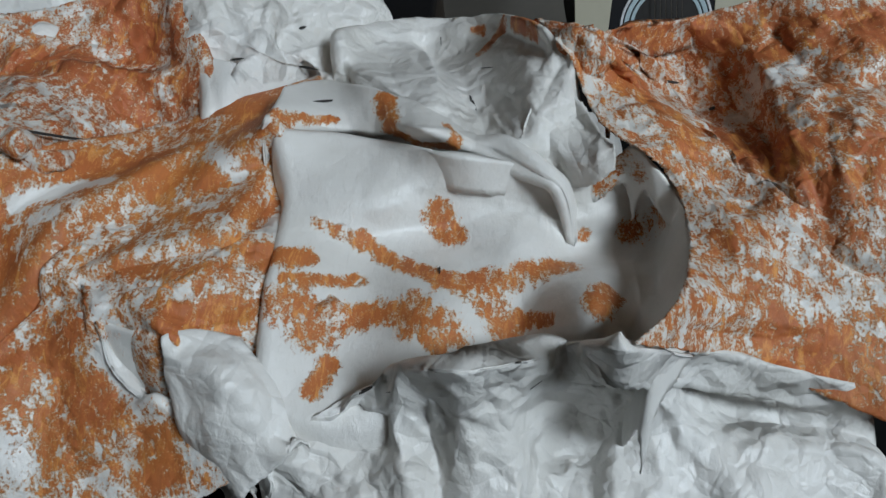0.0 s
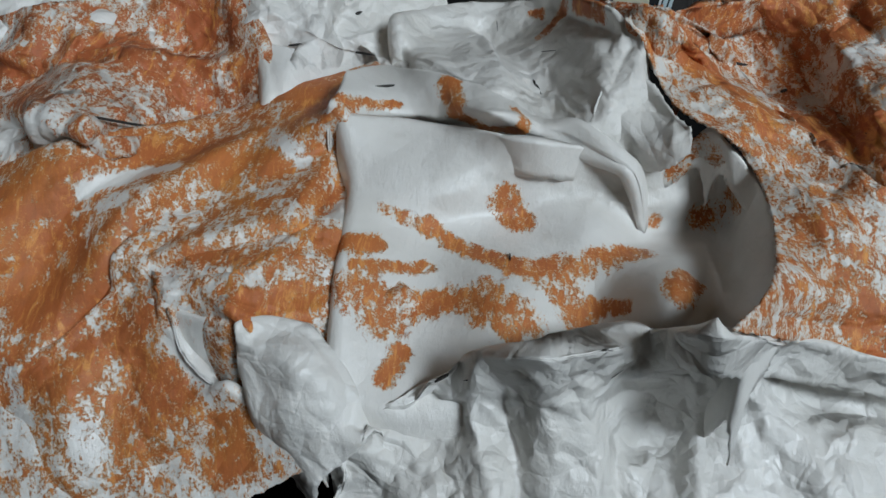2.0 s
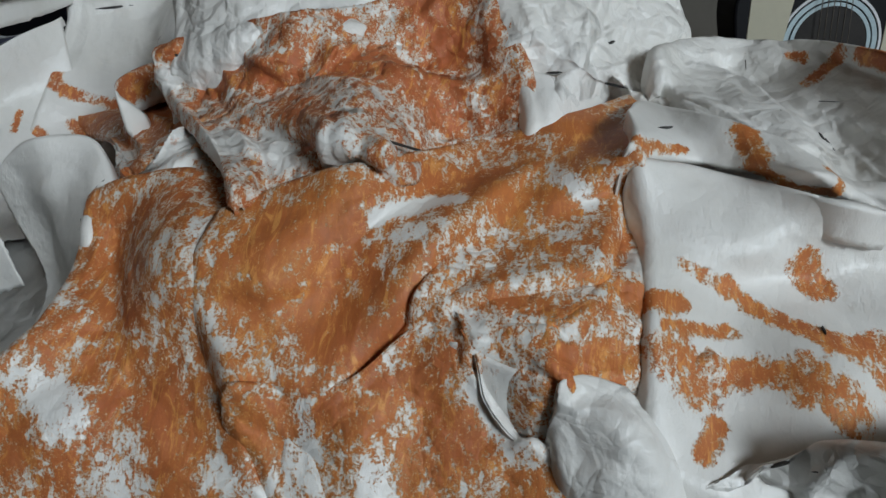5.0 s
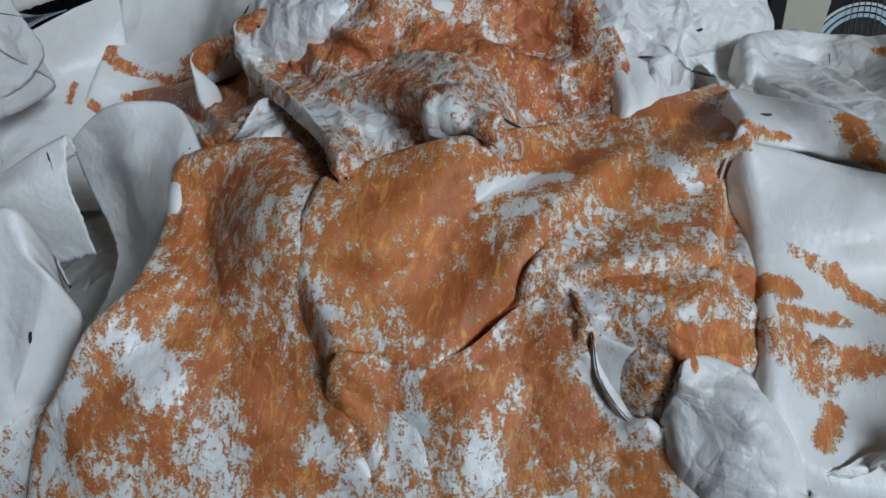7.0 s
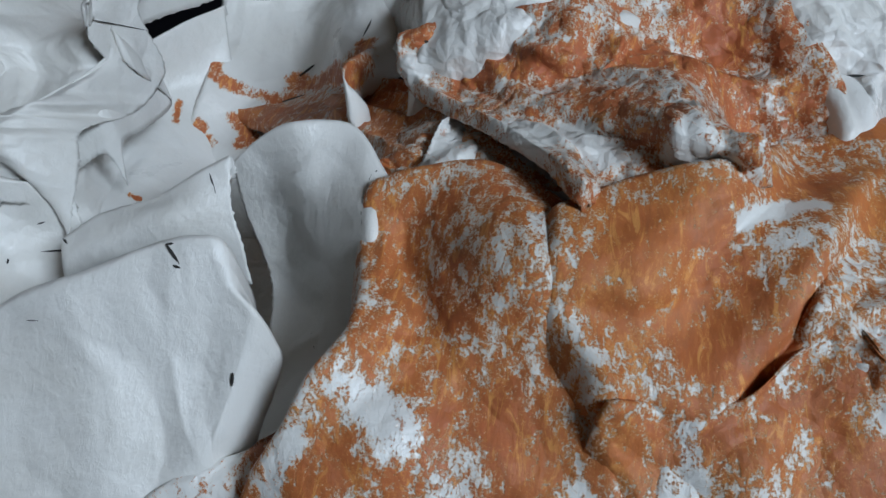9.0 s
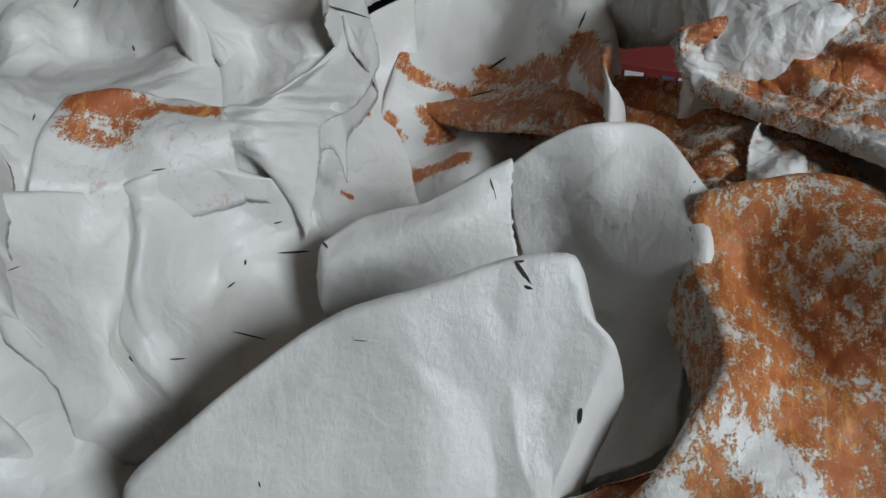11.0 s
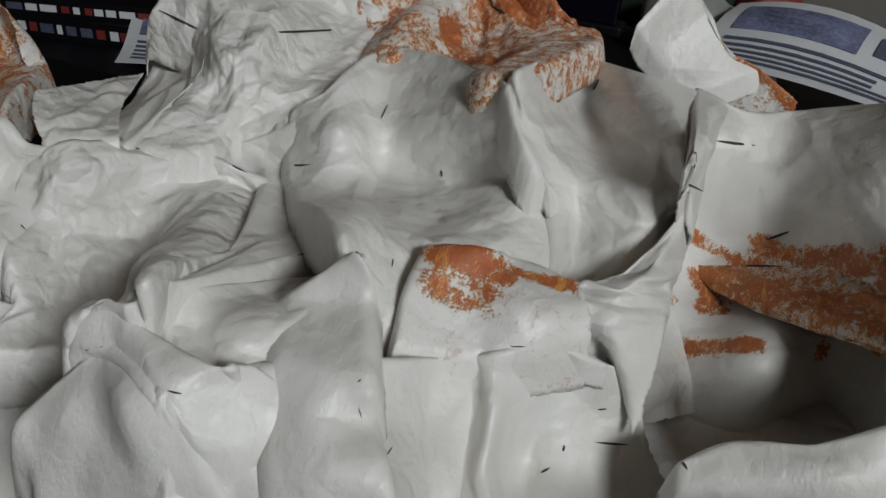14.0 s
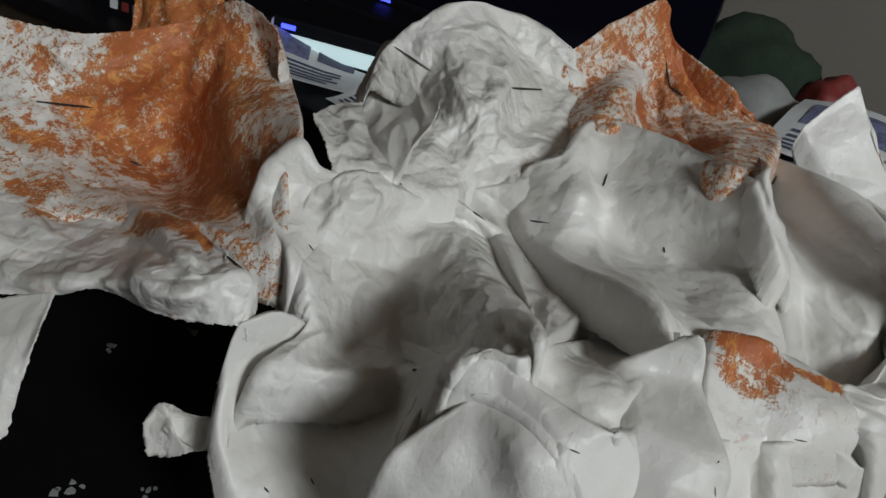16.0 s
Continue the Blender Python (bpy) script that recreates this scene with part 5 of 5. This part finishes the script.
def tear_mesh(a, c, up, w):
    """A short dark slit or flake, a flat spindle lying on the paper."""
    bm = bmesh.new()
    d = c - a
    side = d.cross(up).normalized() * w * 0.5
    ring = []
    for s, q in ((0, 0.12), (0.25, 0.8), (0.55, 1.0), (0.8, 0.6), (1, 0.1)):
        ring.append(a + d * s + side * q)
    for s, q in ((1, 0.1), (0.7, 0.7), (0.4, 0.75), (0.15, 0.6), (0, 0.12)):
        ring.append(a + d * s - side * q)
    f = bm.faces.new([bm.verts.new(p + up * 0.0007) for p in ring])
    r = bmesh.ops.extrude_face_region(bm, geom=[f])
    bmesh.ops.translate(bm, vec=-up * 0.0009, verts=[x for x in r["geom"] if isinstance(x, bmesh.types.BMVert)])
    bmesh.ops.recalc_face_normals(bm, faces=bm.faces[:])
    return bm


bpy.context.view_layer.update()
for ob in list(sculpture.children):
    net = np.array(NETS[ob.name])
    for v1, u1, v2, u2, w in TEARS.get(ob.name, ()):
        g = np.einsum("ai,bj,ijk->abk", spline(net.shape[0], 41), spline(net.shape[1], 41), net)
        nearest = [Vector(g[int(round(v * 40)), int(round(u * 40))]) for v, u in ((v1, u1), (v2, u2))]
        hits = [ob.closest_point_on_mesh(p) for p in nearest]
        a, c, up = hits[0][1], hits[1][1], hits[0][2]
        if up.z < 0:
            up = -up
        if (c - a).length > 0.0005:
            part("tear", tear_mesh(a, c, up, w), INK, ob, "dark torn slit")

# ---- the back of the room ----
cabinet = thing("media_cabinet", "low black media cabinet crowded with papers", "cabinet")
part("body", box(-2.05, -0.08, 0.72, 1.42, FLOOR, -0.10, 0.004), WOOD, cabinet)
part("worktop", box(-2.07, -0.06, 0.70, 1.44, -0.10, -0.075, 0.003), PLASTIC, cabinet)
TOP = -0.075

tv = thing("television", "large black flat television, switched off", "television", (-1.2, 1.16, TOP))
part("screen", box(-0.64, 0.64, -0.012, 0.012, 0.05, 0.77, 0.002), SCREEN, tv)
part("bezel", box(-0.65, 0.65, -0.018, 0.03, 0.035, 0.05, 0.003), PLASTIC, tv)
part("stand", box(-0.25, 0.25, -0.1, 0.1, 0.0, 0.035, 0.006), PLASTIC, tv)
part("power_light", box(0.10, 0.125, -0.021, -0.017, 0.04, 0.044), LED, tv)

# a receiver with a lit display under the screen
radio = thing("receiver", "silver receiver with a pale lit display", "receiver", (-1.05, 0.92, TOP), 18)
part("case", box(-0.11, 0.11, -0.06, 0.06, 0.0, 0.05, 0.003), PLASTIC, radio)
part("display", box(-0.07, 0.09, -0.063, -0.059, 0.008, 0.03, 0.001), LCD, radio)
part("indicator", box(-0.05, -0.03, -0.063, -0.059, 0.036, 0.042), LED, radio)


def book(name, w, d, h, cover, place, turn, label, group="books on the cabinet"):
    b = thing(name, label, "book", place, turn, group)
    part("pages", box(-w / 2 + 0.004, w / 2 - 0.003, -d / 2 + 0.003, d / 2 - 0.003, 0.002, h - 0.002), NEWS, b)
    part("cover", box(-w / 2, w / 2, -d / 2, d / 2, h - 0.002, h, 0.0005), cover, b)
    part("cover", box(-w / 2, w / 2, -d / 2, d / 2, 0, 0.002, 0.0005), cover, b)
    part("spine", box(-w / 2, w / 2, -d / 2 - 0.002, -d / 2, 0, h, 0.0008), cover, b)
    x = -w * 0.4
    rng = random.Random(len(label) * 7 + int(turn))
    while x < w * 0.35:
        q = rng.uniform(0.006, 0.022)
        part("title_bar", box(x, x + q, -d / 2 - 0.0035, -d / 2 - 0.002, h * 0.3, h * 0.7), rng.choice((WHITE, WHITE, RED, PRINT)), b)
        x += q + rng.uniform(0.003, 0.008)
    return b


def folded_paper(w, d, place, turn, label, lift=0.02, seed=1):
    """A printed sheet lying loosely, its far edge curled up."""
    rng = random.Random(seed)
    p = thing("newspaper", label, "newspaper", place, turn, "papers on the cabinet")

    def height(x, y):
        return lift * (0.5 + 0.5 * math.sin(3.0 * x / w + seed)) * (0.4 + y / d) + 0.004 * math.sin(40 * y + seed)

    def patch(x0, x1, y0, y1, mat, nm, over, nx=10, ny=10):
        bm = bmesh.new()
        lay = []
        for k in (over, over - 0.0008):
            lay.append([[bm.verts.new((x0 + (x1 - x0) * i / nx, y0 + (y1 - y0) * j / ny, max(height(x0 + (x1 - x0) * i / nx, y0 + (y1 - y0) * j / ny), 0.001) + k)) for i in range(nx + 1)] for j in range(ny + 1)])
        for j in range(ny):
            for i in range(nx):
                for s, o in ((lay[0], 1), (lay[1], -1)):
                    f = (s[j][i], s[j][i + 1], s[j + 1][i + 1], s[j + 1][i])
                    bm.faces.new(f if o > 0 else f[::-1])
        for i in range(nx):
            bm.faces.new((lay[0][0][i + 1], lay[0][0][i], lay[1][0][i], lay[1][0][i + 1]))
            bm.faces.new((lay[0][ny][i], lay[0][ny][i + 1], lay[1][ny][i + 1], lay[1][ny][i]))
        for j in range(ny):
            bm.faces.new((lay[0][j][0], lay[0][j + 1][0], lay[1][j + 1][0], lay[1][j][0]))
            bm.faces.new((lay[0][j + 1][nx], lay[0][j][nx], lay[1][j][nx], lay[1][j + 1][nx]))
        part(nm, bm, mat, p)
    patch(-w / 2, w / 2, 0, d, NEWS, "page", 0.001)
    patch(-w * 0.42, w * 0.1, d * 0.5, d * 0.85, PICTURE, "printed_picture", 0.003, 6, 6)
    patch(w * 0.16, w * 0.42, d * 0.55, d * 0.8, PRINT, "printed_picture", 0.003, 4, 4)
    for k in range(5):
        y = d * (0.08 + 0.075 * k)
        patch(-w * 0.42, w * rng.uniform(0.2, 0.42), y, y + d * 0.03, PRINT, "text_bar", 0.003, 6, 1)
    return p


book("book", 0.24, 0.18, 0.03, PLASTIC, (-1.22, 0.86, TOP), 14, "thick black book with a lettered spine")
book("book", 0.26, 0.19, 0.022, PLASTIC, (-1.235, 0.87, TOP + 0.03), 20, "black book lying on another book")
book("book", 0.22, 0.16, 0.02, BLUE, (-1.47, 0.86, TOP), -8, "blue book under a white folder")
book("folder", 0.25, 0.19, 0.012, WHITE, (-1.44, 0.87, TOP + 0.02), 12, "white card folder lying on a blue book", "")
folded_paper(0.2, 0.14, (-1.0, 0.76, TOP), 30, "crumpled clear-white printed sheet", 0.03, 3)
folded_paper(0.16, 0.12, (-0.86, 0.74, TOP), -14, "loose printed sheet beside the receiver", 0.02, 5)
folded_paper(0.30, 0.22, (-0.30, 0.98, -0.03), -12, "printed newspaper sheet with a dark picture", 0.05, 2)
folded_paper(0.26, 0.20, (-0.26, 0.80, -0.05), 24, "folded newspaper with a blue tinted picture", 0.04, 4)
folded_paper(0.22, 0.16, (-0.42, 0.86, -0.05), 8, "colourful crumpled leaflet lying on a book", 0.03, 6)
book("magazine_pile", 0.30, 0.24, 0.028, PLASTIC, (-0.30, 1.02, TOP), 10, "pile of dark magazines under newspapers", "")
book("book", 0.22, 0.16, 0.022, RED, (-0.24, 0.82, TOP), -12, "red-brown book under a newspaper")
book("book", 0.20, 0.15, 0.025, BLUE, (-0.44, 0.92, TOP), 30, "dark blue book beneath leaflets")


def bag(place, sx, sy, sz, mat, name, label, category, seed):
    bm = bmesh.new()
    bmesh.ops.create_icosphere(bm, subdivisions=4, radius=1)
    for v in bm.verts:
        p = v.co.copy()
        k = 1 + 0.22 * noise.noise(p * 1.6 + Vector((seed, 0, 0))) + 0.08 * abs(noise.noise(p * 5))
        v.co = Vector((p.x * sx * k, p.y * sy * k, max(p.z, -0.55) * sz * k))
    low = min(v.co.z for v in bm.verts)
    bmesh.ops.translate(bm, vec=(0, 0, -low), verts=bm.verts)
    for f in bm.faces:
        f.smooth = True
    ob = mesh_ob(name, bm, mat)
    ob.location = place
    return tagged(ob, label, category)


bag((-0.46, 1.24, TOP), 0.085, 0.07, 0.06, GREYBAG, "plastic_bag", "crumpled grey plastic bag on the cabinet", "bag", 1)
bag((-0.50, 1.34, TOP), 0.11, 0.05, 0.10, GREEN, "folded_cloth", "dark green cloth bundle behind a bag", "cloth", 4)
bag((-0.36, 1.31, TOP), 0.05, 0.05, 0.075, RED, "folded_cloth", "dark red cloth bundle on the cabinet", "cloth", 7)

# a black guitar on the floor, leaning against the wall side of the cabinet
guitar = thing("acoustic_guitar", "black acoustic guitar with a pale blue rosette", "guitar", (0.290, 0.985, FLOOR))
tilt = pose(0, 0, 0.02, 90 - 16, 0, 6)
outline = []
for k in range(64):
    a = 2 * math.pi * k / 64
    y = 0.25 - 0.25 * math.cos(a)
    w = 0.165 + 0.03 * math.cos((y - 0.12) * 2 * math.pi / 0.40) - 0.06 * y
    outline.append((w * (1 if math.sin(a) >= 0 else -1) * abs(math.sin(a)) ** 0.45 * 1.12, y))
part("body", slab(outline, -0.1, 0, 0.004, tilt @ pose(0, 0.13, 0)), PLASTIC, guitar)
HOLE = 0.515


def ring(r0, r1, z0, z1, seg=56):
    bm = bmesh.new()
    loops = [[bm.verts.new((r * math.cos(2 * math.pi * k / seg), HOLE + r * math.sin(2 * math.pi * k / seg), z)) for k in range(seg)] for r, z in ((r0, z0), (r0, z1), (r1, z1), (r1, z0))]
    for a, c in zip(loops, loops[1:] + loops[:1]):
        for k in range(seg):
            bm.faces.new((a[k], c[k], c[(k + 1) % seg], a[(k + 1) % seg]))
    bmesh.ops.recalc_face_normals(bm, faces=bm.faces[:])
    bmesh.ops.transform(bm, matrix=tilt, verts=bm.verts)
    return bm


rose = part("rosette", ring(0.051, 0.056, 0.0, 0.0025), PEARL, guitar, "pale blue rosette")
part("rosette_band", ring(0.0585, 0.065, 0.0, 0.002), PEARL, rose)
part("rosette_band", ring(0.0675, 0.071, 0.0, 0.002), WHITE, rose)
part("sound_hole", slab([(0.051 * math.cos(2 * math.pi * k / 40), HOLE + 0.051 * math.sin(2 * math.pi * k / 40)) for k in range(40)], 0.0002, 0.001, 0, tilt), INK, guitar)
part("pickguard", slab([(0.072, 0.50), (0.14, 0.36), (0.175, 0.42), (0.165, 0.56), (0.12, 0.60), (0.075, 0.55)], 0.0, 0.002, 0.0008, tilt), CREAM, guitar, "cream pickguard")
part("neck", box(-0.024, 0.024, 0.62, 1.1, 0.0, 0.012, 0.003, tilt), WOOD, guitar)
part("bridge", box(-0.07, 0.07, 0.27, 0.295, 0.0, 0.01, 0.003, tilt), WOOD, guitar)
for k in range(6):
    x = -0.022 + 0.0088 * k
    part("string", tube([tilt @ Vector((x, 0.285, 0.011)), tilt @ Vector((x * 0.8, 1.08, 0.014))], 0.0007, 6), STEEL, guitar)

# a cream guitar strap hanging in front of the guitar's body
strap = thing("guitar_strap", "cream strap hanging beside the guitar", "strap", (0.125, 0.93, 0.0))
part("band", slab([(-0.009, -0.24), (0.009, -0.24), (0.012, -0.17), (0.028, -0.13), (0.036, -0.06), (0.034, 0.10), (-0.012, 0.10), (-0.011, -0.1)], -0.0015, 0.0015, 0.0006, pose(0, 0, 0, 78, 0, 0)), CREAM, strap)

# scuffs of dried white paint on the table, and a paper scrap
for k, (x, y, r) in enumerate(((-0.735, 0.175, 0.010), (-0.70, 0.205, 0.007), (-0.645, 0.13, 0.008), (-0.62, 0.15, 0.005), (-0.68, 0.24, 0.006))):
    rng = random.Random(k + 3)
    for q in range(5):
        a, d = rng.uniform(0, 6.28), r * rng.uniform(0, 0.8)
        s = r * rng.uniform(0.15, 0.4)
        cx, cy = x + d * math.cos(a), y + d * math.sin(a)
        part("paint_fleck", slab([(cx + s * rng.uniform(0.4, 1) * math.cos(j * 0.9), cy + s * rng.uniform(0.4, 1) * math.sin(j * 0.9)) for j in range(7)], 0.0, 0.0004), GREYBAG, table, "dried paint scuff")
